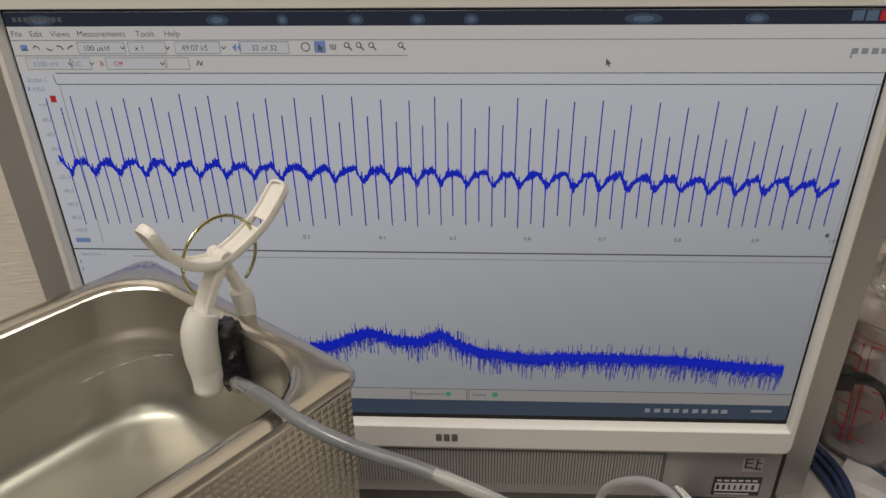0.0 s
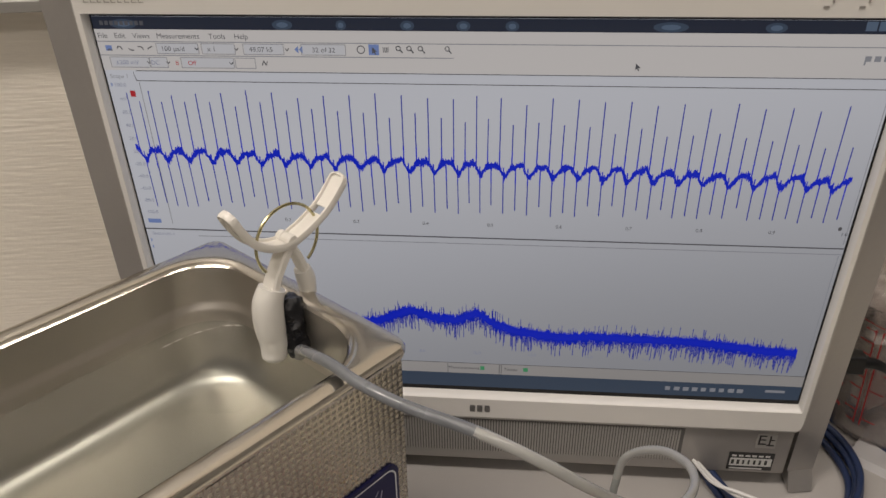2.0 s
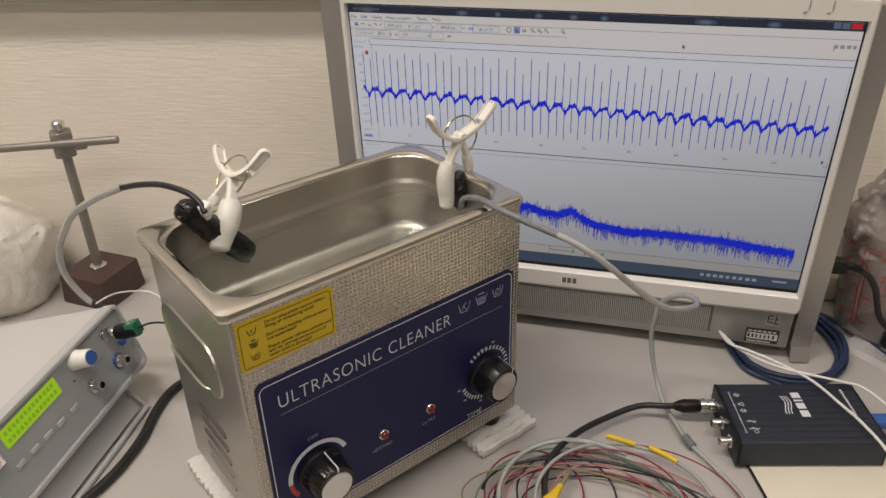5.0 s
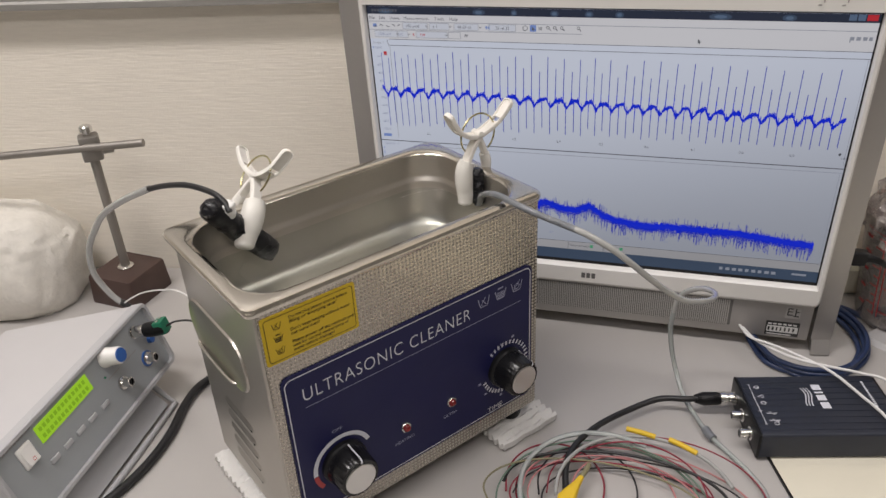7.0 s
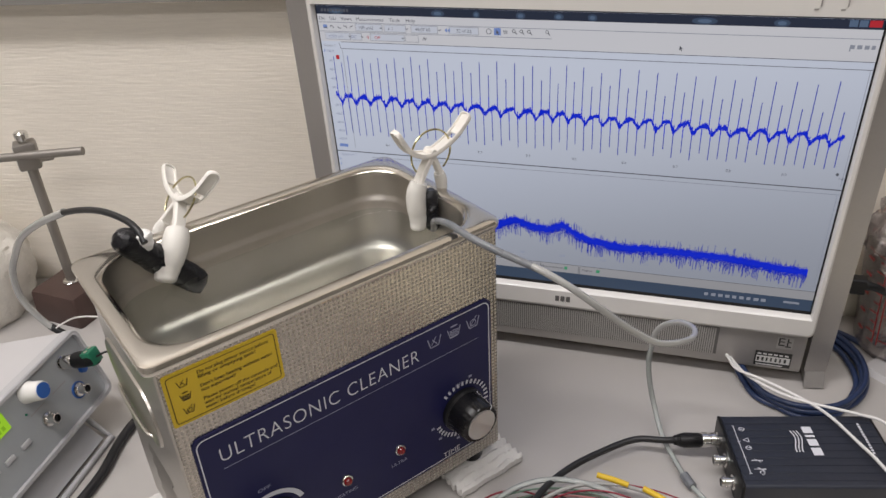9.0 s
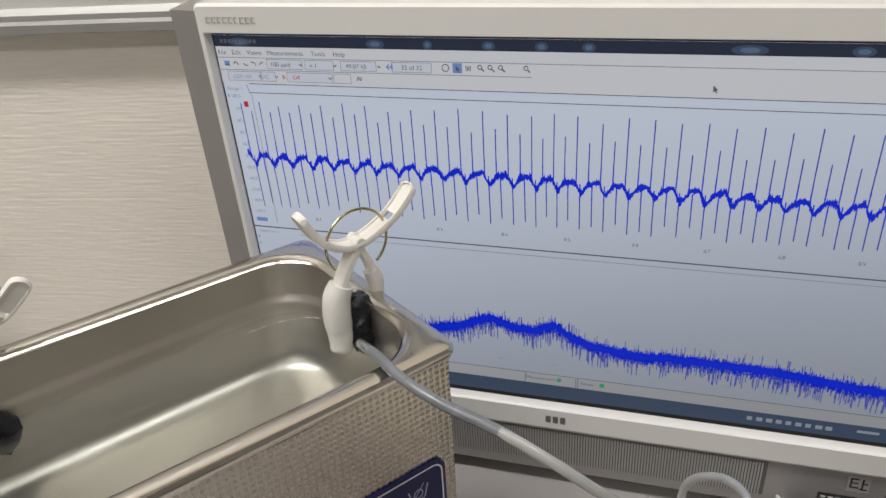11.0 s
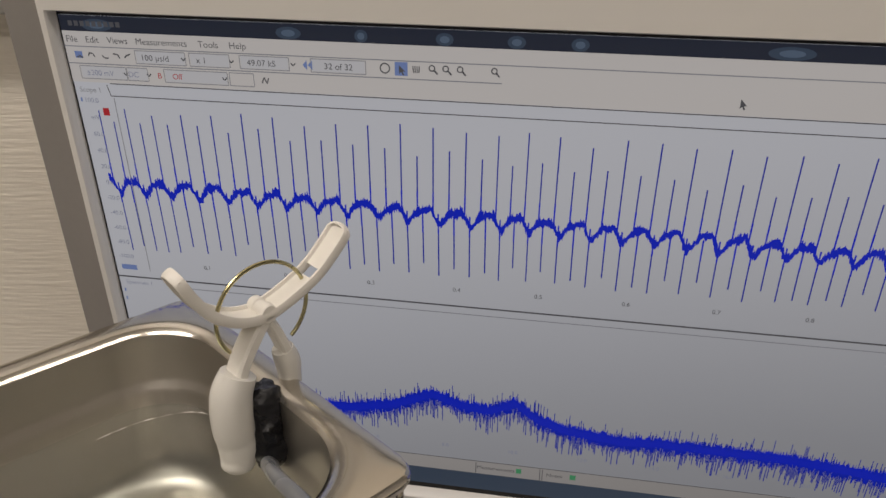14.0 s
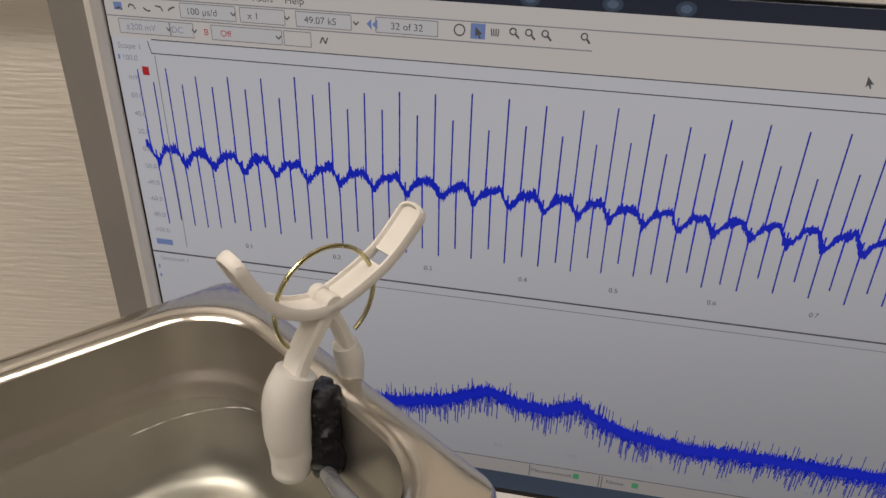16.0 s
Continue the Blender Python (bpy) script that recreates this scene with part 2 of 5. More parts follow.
SCR = 0.75
def viewed(m, x0, x1, fall):
    """Puts the panel's viewing-angle dimming into its glow: darker downwards and to the right."""
    nt = m.node_tree
    b = nt.nodes["Principled BSDF"]
    tc = nt.nodes.new("ShaderNodeTexCoord")
    sp = nt.nodes.new("ShaderNodeSeparateXYZ")
    mr = nt.nodes.new("ShaderNodeMapRange")
    mr.interpolation_type = "SMOOTHSTEP"
    mr.inputs["From Min"].default_value, mr.inputs["From Max"].default_value = x0, x1
    k = b.inputs["Emission Strength"].default_value
    mr.inputs["To Min"].default_value, mr.inputs["To Max"].default_value = k * 1.24, k * fall
    nt.links.new(tc.outputs["Object"], sp.inputs[0])
    df = nt.nodes.new("ShaderNodeMath")
    df.operation = "SUBTRACT"
    sk = nt.nodes.new("ShaderNodeMath")
    sk.operation = "MULTIPLY"
    sk.inputs[1].default_value = 0.22
    nt.links.new(sp.outputs[0], sk.inputs[0])
    nt.links.new(sk.outputs[0], df.inputs[0])
    nt.links.new(sp.outputs[2], df.inputs[1])
    nt.links.new(df.outputs[0], mr.inputs["Value"])
    nt.links.new(mr.outputs[0], b.inputs["Emission Strength"])
    return m


PANE = glowing("display_paper", (0.550, 0.590, 0.655), SCR)
PANE_T = glowing("display_toolbar", (0.575, 0.575, 0.575), SCR)
PANE_D = glowing("display_titlebar", (0.026, 0.034, 0.058), SCR)
PANE_L = glowing("display_title_glint", (0.11, 0.165, 0.25), SCR)
PANE_M = glowing("display_title_haze", (0.055, 0.085, 0.135), SCR)
PANE_B = glowing("display_taskbar", (0.050, 0.078, 0.125), SCR)
LINE_D = glowing("display_line", (0.11, 0.115, 0.13), SCR)
LINE_M = glowing("display_pale_line", (0.30, 0.32, 0.36), SCR)
LINE_F = glowing("display_faint_text", (0.29, 0.33, 0.47), SCR)
TRACE = glowing("display_trace", (0.0, 0.020, 0.72), SCR)
TRACE_F = glowing("display_trace_thin", (0.0, 0.018, 0.45), SCR)
SC_RED = glowing("display_red", (0.55, 0.03, 0.04), SCR)
SC_GREEN = glowing("display_green", (0.06, 0.34, 0.16), SCR)
SC_BLUE = glowing("display_blue", (0.20, 0.30, 0.62), SCR)
SC_WHITE = glowing("display_white", (0.66, 0.69, 0.74), SCR)
for m in (PANE, PANE_T):
    viewed(m, -0.23, 0.05, 0.63)


# ---- building helpers ----
def part(name, bm, mat, parent=None, label="", at=None, flat=False):
    me = bpy.data.meshes.new(name)
    bmesh.ops.recalc_face_normals(bm, faces=bm.faces)
    bm.to_mesh(me)
    bm.free()
    me.materials.append(mat)
    if not flat:
        me.polygons.foreach_set("use_smooth", [True] * len(me.polygons))
        me.set_sharp_from_angle(angle=radians(38))
    ob = new(name, me)
    if parent:
        ob.parent = parent
    if at is not None:
        ob.matrix_basis = at
    if label:
        tagged(ob, label)
    return ob


def thing(name, m, label, category, group="", kind=""):
    return tagged(place(new(name), m), label, category, group, kind)


def place(ob, m):
    ob.matrix_basis = m
    return ob


def box(x0, x1, y0, y1, z0, z1, bevel=0.0, seg=2, bm=None):
    bm = bm or bmesh.new()
    v = [bm.verts.new((x, y, z)) for z in (z0, z1) for x, y in ((x0, y0), (x1, y0), (x1, y1), (x0, y1))]
    faces = [bm.faces.new([v[i] for i in q]) for q in ((3, 2, 1, 0), (4, 5, 6, 7), (0, 1, 5, 4), (1, 2, 6, 5), (2, 3, 7, 6), (3, 0, 4, 7))]
    if bevel:
        edges = list({e for f in faces for e in f.edges})
        bmesh.ops.bevel(bm, geom=edges, offset=bevel, segments=seg, profile=0.5, affect="EDGES")
    return bm


def rounded(hx, hy, r, n=6, cx=0.0, cy=0.0):
    pts = []
    for sx, sy, a0 in ((1, 1, 0), (-1, 1, 90), (-1, -1, 180), (1, -1, 270)):
        for i in range(n + 1):
            a = radians(a0 + 90 * i / n)
            pts.append((cx + sx * (hx - r) + r * math.cos(a), cy + sy * (hy - r) + r * math.sin(a)))
    return pts


def loft(loops, cap0=True, cap1=True, closed=True, bm=None):
    bm = bm or bmesh.new()
    rings = [[bm.verts.new(p) for p in loop] for loop in loops]
    n = len(rings[0])
    for a, b in zip(rings, rings[1:]):
        for i in range(n if closed else n - 1):
            j = (i + 1) % n
            bm.faces.new((a[i], a[j], b[j], b[i]))
    if cap0:
        bm.faces.new(rings[0][::-1])
    if cap1:
        bm.faces.new(rings[-1])
    return bm


def turned(profile, seg=32, bm=None, cap0=True, cap1=True):
    """A body of revolution about z from (radius, z) pairs."""
    loops = [[(r * math.cos(2 * math.pi * i / seg), r * math.sin(2 * math.pi * i / seg), z) for i in range(seg)] for r, z in profile]
    return loft(loops, cap0, cap1, bm=bm)


def smooth_path(pts, steps=10):
    pts = [Vector(p) for p in pts]
    ext = [2 * pts[0] - pts[1]] + pts + [2 * pts[-1] - pts[-2]]
    out = []
    for i in range(1, len(ext) - 2):
        p0, p1, p2, p3 = ext[i - 1:i + 3]
        for k in range(steps):
            t = k / steps
            out.append(0.5 * ((2 * p1) + (p2 - p0) * t + (2 * p0 - 5 * p1 + 4 * p2 - p3) * t * t + (3 * p1 - p0 - 3 * p2 + p3) * t ** 3))
    out.append(pts[-1])
    return out


def tube(pts, r, seg=10, steps=10, bm=None, taper=None, smooth=True, flatten=1.0):
    path = smooth_path(pts, steps) if smooth else [Vector(p) for p in pts]
    t = (path[1] - path[0]).normalized()
    n = t.orthogonal().normalized()
    loops = []
    for i, p in enumerate(path):
        d = (path[min(i + 1, len(path) - 1)] - path[max(i - 1, 0)]).normalized()
        n = (n - d * n.dot(d)).normalized()
        b = d.cross(n)
        rr = r if taper is None else r * taper(i / (len(path) - 1))
        loops.append([tuple(p + n * (rr * math.cos(a)) + b * (rr * flatten * math.sin(a))) for a in (2 * math.pi * k / seg for k in range(seg))])
    return loft(loops, bm=bm)


def ring(center, r, thick, axis_m, seg=40, bm=None, a0=0, a1=360):
    pts = []
    for i in range(seg + 1):
        a = radians(a0 + (a1 - a0) * i / seg)
        pts.append(axis_m @ Vector((r * math.cos(a), r * math.sin(a), 0)) + Vector(center))
    return tube(pts, thick, seg=8, bm=bm, smooth=False)


def letters(name, body, size, mat, parent, m, align="LEFT", stretch=1.0, spacing=1.0, thin=0.0):
    cu = bpy.data.curves.new(name, "FONT")
    cu.body, cu.size, cu.align_x, cu.space_character, cu.offset = body, size, align, spacing, -thin * size
    tmp = new(name, cu)
    dg = bpy.context.evaluated_depsgraph_get()
    me = bpy.data.meshes.new_from_object(tmp.evaluated_get(dg))
    bpy.data.objects.remove(tmp)
    bpy.data.curves.remove(cu)
    me.materials.clear()
    me.materials.append(mat)
    ob = new(name, me)
    ob.parent = parent
    ob.matrix_basis = m @ Matrix.Diagonal((stretch, 1, 1, 1))
    return ob


def strokes(bm, pts, w, y):
    """Flat line of width w through (x, z) points in the plane of that y."""
    for (x0, z0), (x1, z1) in zip(pts, pts[1:]):
        d = Vector((x1 - x0, z1 - z0))
        if d.length < 1e-7:
            continue
        n = Vector((-d.y, d.x)).normalized() * w / 2
        bm.faces.new([bm.verts.new((x, y, z)) for x, z in ((x0 - n.x, z0 - n.y), (x1 - n.x, z1 - n.y), (x1 + n.x, z1 + n.y), (x0 + n.x, z0 + n.y))])
    return bm


def sheet(x0, x1, z0, z1, y, bm=None):
    bm = bm or bmesh.new()
    bm.faces.new([bm.verts.new(p) for p in ((x0, y, z0), (x1, y, z0), (x1, y, z1), (x0, y, z1))])
    return bm


# ---- room ----
WA = 9.0
WM = pose(0.38, 0.621, 0, 0, 0, WA)
tagged(part("wall_north", box(-3.2, 3.0, 0, 0.12, -0.72, CEIL), WALL, at=WM), "beige ribbed vinyl wallpaper wall behind the desk", "wall", kind="structure")
tagged(part("wall_south", box(-3.2, 3.0, -3.6, -3.48, -0.72, CEIL), PLASTER, at=WM), "plain white plaster wall at the back of the room", "wall", kind="structure")
tagged(part("wall_west", box(-3.32, -3.2, -3.6, 0.12, -0.72, CEIL), PLASTER, at=WM), "plain white plaster side wall", "wall", kind="structure")
tagged(part("wall_east", box(3.0, 3.12, -3.6, 0.12, -0.72, CEIL), PLASTER, at=WM), "plain white plaster side wall", "wall", kind="structure")
tagged(part("floor", box(-3.32, 3.12, -3.6, 0.12, -0.82, -0.72), FLOOR, at=WM), "grey vinyl floor below the desk", "floor", kind="structure")
tagged(part("ceiling", box(-3.32, 3.12, -3.6, 0.12, CEIL, CEIL + 0.1), PLASTER, at=WM), "plain white plaster ceiling", "ceiling", kind="structure")

desk = thing("desk", pose(0, 0, 0), "pale grey laminate desk standing against the wall", "desk")
part("desktop", box(-1.25, 1.15, -0.74, -0.004, -0.03, 0, 0.002), TABLE, desk, at=WM)
part("edge_strip", box(-1.25, 1.15, -0.746, -0.74, -0.03, -0.001, 0.001), EDGE, desk, at=WM)
for dx in (-1.2, 1.08):
    for dy in (-0.70, -0.06):
        part("leg", box(dx, dx + 0.05, dy, dy + 0.05, -0.72, -0.03, 0.003), ALU, desk, at=WM)

for lx, ly, sx, sy, power in LAMPS:
    lamp = thing("ceiling_light", pose(lx, ly, CEIL), "white fluorescent ceiling light with a long housing", "ceiling light", "ceiling lights")
    part("housing", box(-sx / 2 - 0.03, sx / 2 + 0.03, -sy / 2 - 0.03, sy / 2 + 0.03, -0.07, 0.0, 0.006), WHITE, lamp)

board = thing("whiteboard", WM, "whiteboard with an aluminium lower rail on the wall", "whiteboard")
part("panel", box(-1.9, -0.52, -0.014, -0.002, 0.379, 1.2, 0.002), BOARD, board)
part("rail", loft([[(x, y, z) for y, z in ((-0.002, 0.3682), (-0.016, 0.3662), (-0.023, 0.3682), (-0.024, 0.3752), (-0.020, 0.3777), (-0.020, 0.3822), (-0.016, 0.3872), (-0.002, 0.3872))] for x in (-1.92, -0.5)]), ALU, board)

bm = bmesh.new()
for i, w in enumerate((0.0045, 0.0030, 0.0050, 0.0040, 0.0028, 0.0045)):
    x = -0.712 + i * 0.0072
    strokes(bm, ((x, 0.3935), (x + w, 0.3935)), 0.0012, -0.0146)
    strokes(bm, ((x + w * 0.3, 0.3910), (x + w * 0.4, 0.3965)), 0.0010, -0.0146)
part("board_print", bm, STICK_K, board, "dark print along the board's lower edge", flat=True)


# ---- monitor ----
MON = pose(0.0505, 0.434, 0.1152, 2.81, 0, -1)
monitor = thing("all_in_one_computer", MON, "white framed all-in-one computer with a silver lower panel, switched on", "computer")


def xz(pts, y):
    return [(x, y, z) for x, z in pts]


def frame_loop(x, z0, z1, r):
    return rounded(x, (z1 - z0) / 2, r, 5, 0, (z0 + z1) / 2)


out, out2 = frame_loop(0.2475, -0.0137, 0.2920, 0.005), frame_loop(0.2455, -0.0117, 0.2900, 0.004)
inn, inn2 = frame_loop(0.2425, -0.0015, 0.2695, 0.001), frame_loop(0.2415, -0.0005, 0.2685, 0.001)
part("bezel", loft([xz(out, 0.02), xz(out, -0.0035), xz(out2, -0.006), xz(inn, -0.006), xz(inn2, -0.004), xz(inn2, 0.004)], False, False), WHITE, monitor, "glossy white plastic screen frame")
part("back_shell", loft([xz(frame_loop(0.245, -0.05, 0.288, 0.01), 0.012), xz(frame_loop(0.245, -0.05, 0.288, 0.01), 0.045), xz(frame_loop(0.21, -0.03, 0.25, 0.02), 0.075)]), WHITE, monitor)
for sx in (-1, 1):
    x0, x1 = sorted((sx * 0.2485, sx * (0.2700 if sx > 0 else 0.2730)))
    part("side_wing", loft([[(x0, 0.002, z), (x1, 0.006, z), (x1, 0.048, z), (x0, 0.048, z)] if sx > 0 else [(x0, 0.006, z), (x1, 0.002, z), (x1, 0.048, z), (x0, 0.048, z)] for z in (-0.052, 0.284)]), GREY, monitor, "silver grey side wing")
    part("foot_leg", loft([[(sx * a, y, z) for a, y in ((0.2500, 0.003 + d), (0.2695, 0.006 + d), (0.2695, 0.05), (0.2500, 0.05))] for z, d in ((-0.0945, -0.010), (-0.0520, 0.0))]), GREY, monitor, "silver grey support leg")
part("lower_panel", box(-0.244, 0.244, -0.002, 0.02, -0.052, -0.0142, 0.0015), GREY, monitor, "silver grey lower front panel")
bm = bmesh.new()
for i in range(146):
    x = -0.163 + i * 0.0022
    box(x, x + 0.0013, -0.0034, -0.0019, -0.045, -0.0165, bm=bm)
tagged(part("grille", bm, GREY_L, monitor, "fine vertical speaker slats"), kind="stuff")
part("grille_backing", box(-0.1645, 0.1605, -0.0024, -0.0016, -0.0455, -0.016), GREY_D, monitor)
bm = bmesh.new()
for x, w in ((-0.0085, 0.0042), (-0.0028, 0.0042), (0.003, 0.0042)):
    box(x, x + w, -0.0066, -0.006, -0.0085, -0.0048, 0.0004, 1, bm)
part("maker_badge", bm, GREY_D, monitor, "small grey badge bars")
bm = bmesh.new()
for i, w in enumerate((0.0032, 0.0034, 0.0026, 0.0034, 0.003, 0.0026, 0.003, 0.0034, 0.0032)):
    strokes(bm, [(-0.238 + i * 0.0042, 0.2775), (-0.238 + i * 0.0042 + w, 0.2775)], 0.0006, -0.0064)
    strokes(bm, [(-0.238 + i * 0.0042, 0.2815), (-0.238 + i * 0.0042 + w, 0.2815)], 0.0006, -0.0064)
    strokes(bm, [(-0.238 + i * 0.0042 + 0.0004, 0.2775), (-0.238 + i * 0.0042 + 0.0004, 0.2815)], 0.0006, -0.0064)
part("series_badge", bm, GREY, monitor, "small grey badge bars", flat=True)
bm = bmesh.new()
for x in (0.190, 0.209):
    box(x, x + 0.0010, -0.0066, -0.006, 0.279, 0.2885, bm=bm)
    box(x - 0.004, x - 0.001, -0.0064, -0.006, 0.2755, 0.277, bm=bm)
part("status_mark", bm, GREY, monitor)
sticker = part("sticker", box(0.1985, 0.2335, -0.0026, -0.002, -0.0495, -0.0365), STICK_K, monitor, "black and white specification sticker")
bm = bmesh.new()
sheet(0.1998, 0.2322, -0.0468, -0.0412, -0.0029, bm)
for i in range(6):
    sheet(0.2005 + i * 0.0052, 0.2042 + i * 0.0052, -0.0399, -0.0383, -0.0029, bm)
sheet(0.2005, 0.226, -0.0489, -0.0480, -0.0029, bm)
part("sticker_print", bm, STICK_W, sticker, flat=True)
bm = bmesh.new()
for i in range(7):
    w = 0.0012 + 0.0012 * random.random()
    sheet(0.2008 + i * 0.0043, 0.2008 + i * 0.0043 + w, -0.0456, -0.0426, -0.0032, bm)
part("sticker_bars", bm, STICK_K, sticker, flat=True)
emblem = part("emblem", box(0.2165, 0.2315, -0.0025, -0.002, -0.0315, -0.0175), GREY_L, monitor, "square grey broadcast emblem")
bm = bmesh.new()
for pts in (((0.218, -0.0195), (0.2235, -0.0195)), ((0.2185, -0.0235), (0.2235, -0.0235)), ((0.2185, -0.0195), (0.2185, -0.0275)), ((0.218, -0.0275), (0.224, -0.0275)), ((0.2265, -0.0190), (0.2265, -0.0285)), ((0.2265, -0.0235), (0.2300, -0.0235)), ((0.2245, -0.0285), (0.2302, -0.0285))):
    strokes(bm, pts, 0.0013, -0.0028)
part("emblem_print", bm, STICK_K, emblem, flat=True)

screen = part("screen", box(-0.2425, 0.2425, 0.0022, 0.01, -0.0008, 0.269), BLACKP, monitor, "lit display showing a scope trace and its spectrum")
YP, YL, YT = 0.0018, 0.0014, 0.0010
X0, X1, Z0, Z1 = -0.2388, 0.2388, 0.0036, 0.2660
part("picture", sheet(X0, X1, Z0, Z1, YP), PANE, screen, flat=True)
part("toolbar", sheet(X0, X1, 0.2347, 0.2587, YL), PANE_T, screen, flat=True)
part("title_bar", sheet(X0, X1, 0.2587, Z1, YL), PANE_D, screen, flat=True)
for x, w in ((-0.215, 0.018), (-0.118, 0.012), (-0.084, 0.006), (-0.046, 0.008), (-0.013, 0.009), (0.017, 0.008), (0.107, 0.02), (0.165, 0.012)):
    for size, mat, y in ((1.0, PANE_M, YT), (0.55, PANE_L, YT - 0.0002)):
        bm = bmesh.new()
        bm.faces.new([bm.verts.new((x + size * w / 2 * math.cos(a), y, 0.2618 + size * 0.0028 * math.sin(a))) for a in (2 * math.pi * k / 20 for k in range(20))])
        part("title_glint", bm, mat, screen, flat=True)
bm = bmesh.new()
for k in range(9):
    sheet(-0.2310 + k * 0.0034, -0.2286 + k * 0.0034, 0.2612, 0.2636, YT - 0.0003, bm)
part("title_bars", bm, LINE_D, screen, flat=True)
bm = sheet(0.2265, 0.2365, 0.2605, 0.2655, YT)
part("close_button", bm, SC_RED, screen, flat=True)
for x in (0.2125, 0.2195):
    part("window_button", sheet(x, x + 0.006, 0.2605, 0.2655, YT), PANE_L, screen, flat=True)
part("task_bar", sheet(X0, X1, Z0, 0.0158, YL), PANE_B, screen, flat=True)
part("status_bar", sheet(X0, X1, 0.0158, 0.0252, YL), PANE_T, screen, flat=True)

bm = bmesh.new()
for pts in (((-0.2140, 0.2345), (0.2385, 0.2345)), ((-0.2150, 0.2285), (0.2385, 0.2285)), ((-0.2150, 0.2285), (-0.2162, 0.2338)), ((X0, 0.1280), (X1, 0.1272)), ((X0, 0.0254), (X1, 0.0254)), ((-0.0265, 0.0165), (-0.0265, 0.0245)), ((0.0165, 0.0165), (0.0165, 0.0245)), ((0.015, 0.0165), (0.015, 0.0245))):
    strokes(bm, pts, 0.00048, YT)
strokes(bm, ((X0, 0.1278), (X1, 0.1270)), 0.0009, YT)
tagged(part("pane_line", bm, LINE_D, screen, flat=True), kind="stuff")
bm = bmesh.new()
for pts in (((-0.195, 0.1232), (X1, 0.1228)), ((X0, 0.2437), (-0.0195, 0.2437)), ((X0, 0.2517), (X1, 0.2517)), ((0.2355, 0.030), (0.2355, 0.122)), ((0.2365, 0.13), (0.2365, 0.228)), ((-0.2135, 0.132), (-0.2135, 0.2275))):
    strokes(bm, pts, 0.0005, YT)
for x, z, w in ((-0.183, 0.2478, 0.026), (-0.158, 0.2478, 0.020), (-0.131, 0.2478, 0.024), (-0.0955, 0.2478, 0.026), (-0.2165, 0.2396, 0.027), (-0.1965, 0.2396, 0.012), (-0.166, 0.2396, 0.032), (-0.143, 0.2396, 0.012)):
    strokes(bm, ((x - w / 2, z - 0.003), (x + w / 2, z - 0.003), (x + w / 2, z + 0.003), (x - w / 2, z + 0.003), (x - w / 2, z - 0.003)), 0.0004, YT)
tagged(part("toolbar_line", bm, LINE_M, screen, flat=True), kind="stuff")
bm = bmesh.new()
for x, z, w in ((-0.183, 0.2478, 0.025), (-0.158, 0.2478, 0.019), (-0.131, 0.2478, 0.023), (-0.0955, 0.2478, 0.025), (-0.2165, 0.2396, 0.026), (-0.1965, 0.2396, 0.011), (-0.166, 0.2396, 0.031)):
    part("entry_field", sheet(x - w / 2, x + w / 2, z - 0.0027, z + 0.0027, YL - 0.0002), SC_WHITE, screen, flat=True)


def sc_text(body, x, z, size, mat=LINE_D, align="CENTER"):
    letters("screen_text", body, size, mat, screen, pose(x, YT, z - size * 0.34, 90), align)


for body, x in (("File", -0.2312), ("Edit", -0.2194), ("Views", -0.2048), ("Measurements", -0.181), ("Tools", -0.1576), ("Help", -0.1432)):
    sc_text(body, x, 0.2552, 0.0046)
for body, x in (("100 µs/d", -0.1855), ("x 1", -0.1621), ("49.07 kS", -0.1325), ("32 of 32", -0.0954)):
    sc_text(body, x, 0.2478, 0.0043)
for body, x, mat in (("±200 mV", -0.2185, LINE_F), ("DC", -0.1990, LINE_F), ("B", -0.1845, SC_RED), ("Off", -0.1755, SC_RED)):
    sc_text(body, x, 0.2396, 0.0040, mat)
sc_text("Scope 1", -0.2266, 0.2312, 0.0038, LINE_M)
sc_text("Spectrum 1", -0.2225, 0.1245, 0.0036, LINE_F)
for i, body in enumerate(("100.0", "mV", "60.0", "40.0", "20.0", "0.0", "-20.0", "-40.0", "-60.0", "-80.0", "-100.0")):
    sc_text(body, -0.2275, 0.2260 - i * 0.00855, 0.0036, LINE_F)
for i in range(1, 11):
    sc_text("%.1f" % (i / 10), -0.2222 + i * 0.0457, 0.1372, 0.0036, LINE_D)
for i in range(0, 11):
    sc_text("%.1f" % (i * 2), -0.2125 + i * 0.0419, 0.0350, 0.0036, LINE_F)
sc_text("Measurements", -0.0135, 0.0212, 0.0040)
sc_text("Notes", 0.0238, 0.0212, 0.0040)
for x in (0.0, 0.033):
    part("state_light", sheet(x, x + 0.0035, 0.0195, 0.0230, YT), SC_GREEN, screen, flat=True)
part("trigger_flag", sheet(-0.2215, -0.2178, 0.2187, 0.2225, YT - 0.0004), SC_RED, screen, flat=True)
bm = sheet(-0.2325, -0.2220, 0.1322, 0.1352, YT)
for x, z in ((-0.2345, 0.2260), (-0.2345, 0.1192), (-0.2345, 0.114)):
    sheet(x - 0.0008, x + 0.0008, z - 0.001, z + 0.001, YT, bm)
tagged(part("axis_marker", bm, SC_BLUE, screen, flat=True), kind="stuff")
bm = bmesh.new()
bm.faces.new([bm.verts.new((0.2306 + 0.0014 * math.cos(a), YT, 0.1408 + 0.0014 * math.sin(a))) for a in (2 * math.pi * k / 16 for k in range(16))])
part("axis_dot", bm, LINE_D, screen, flat=True)
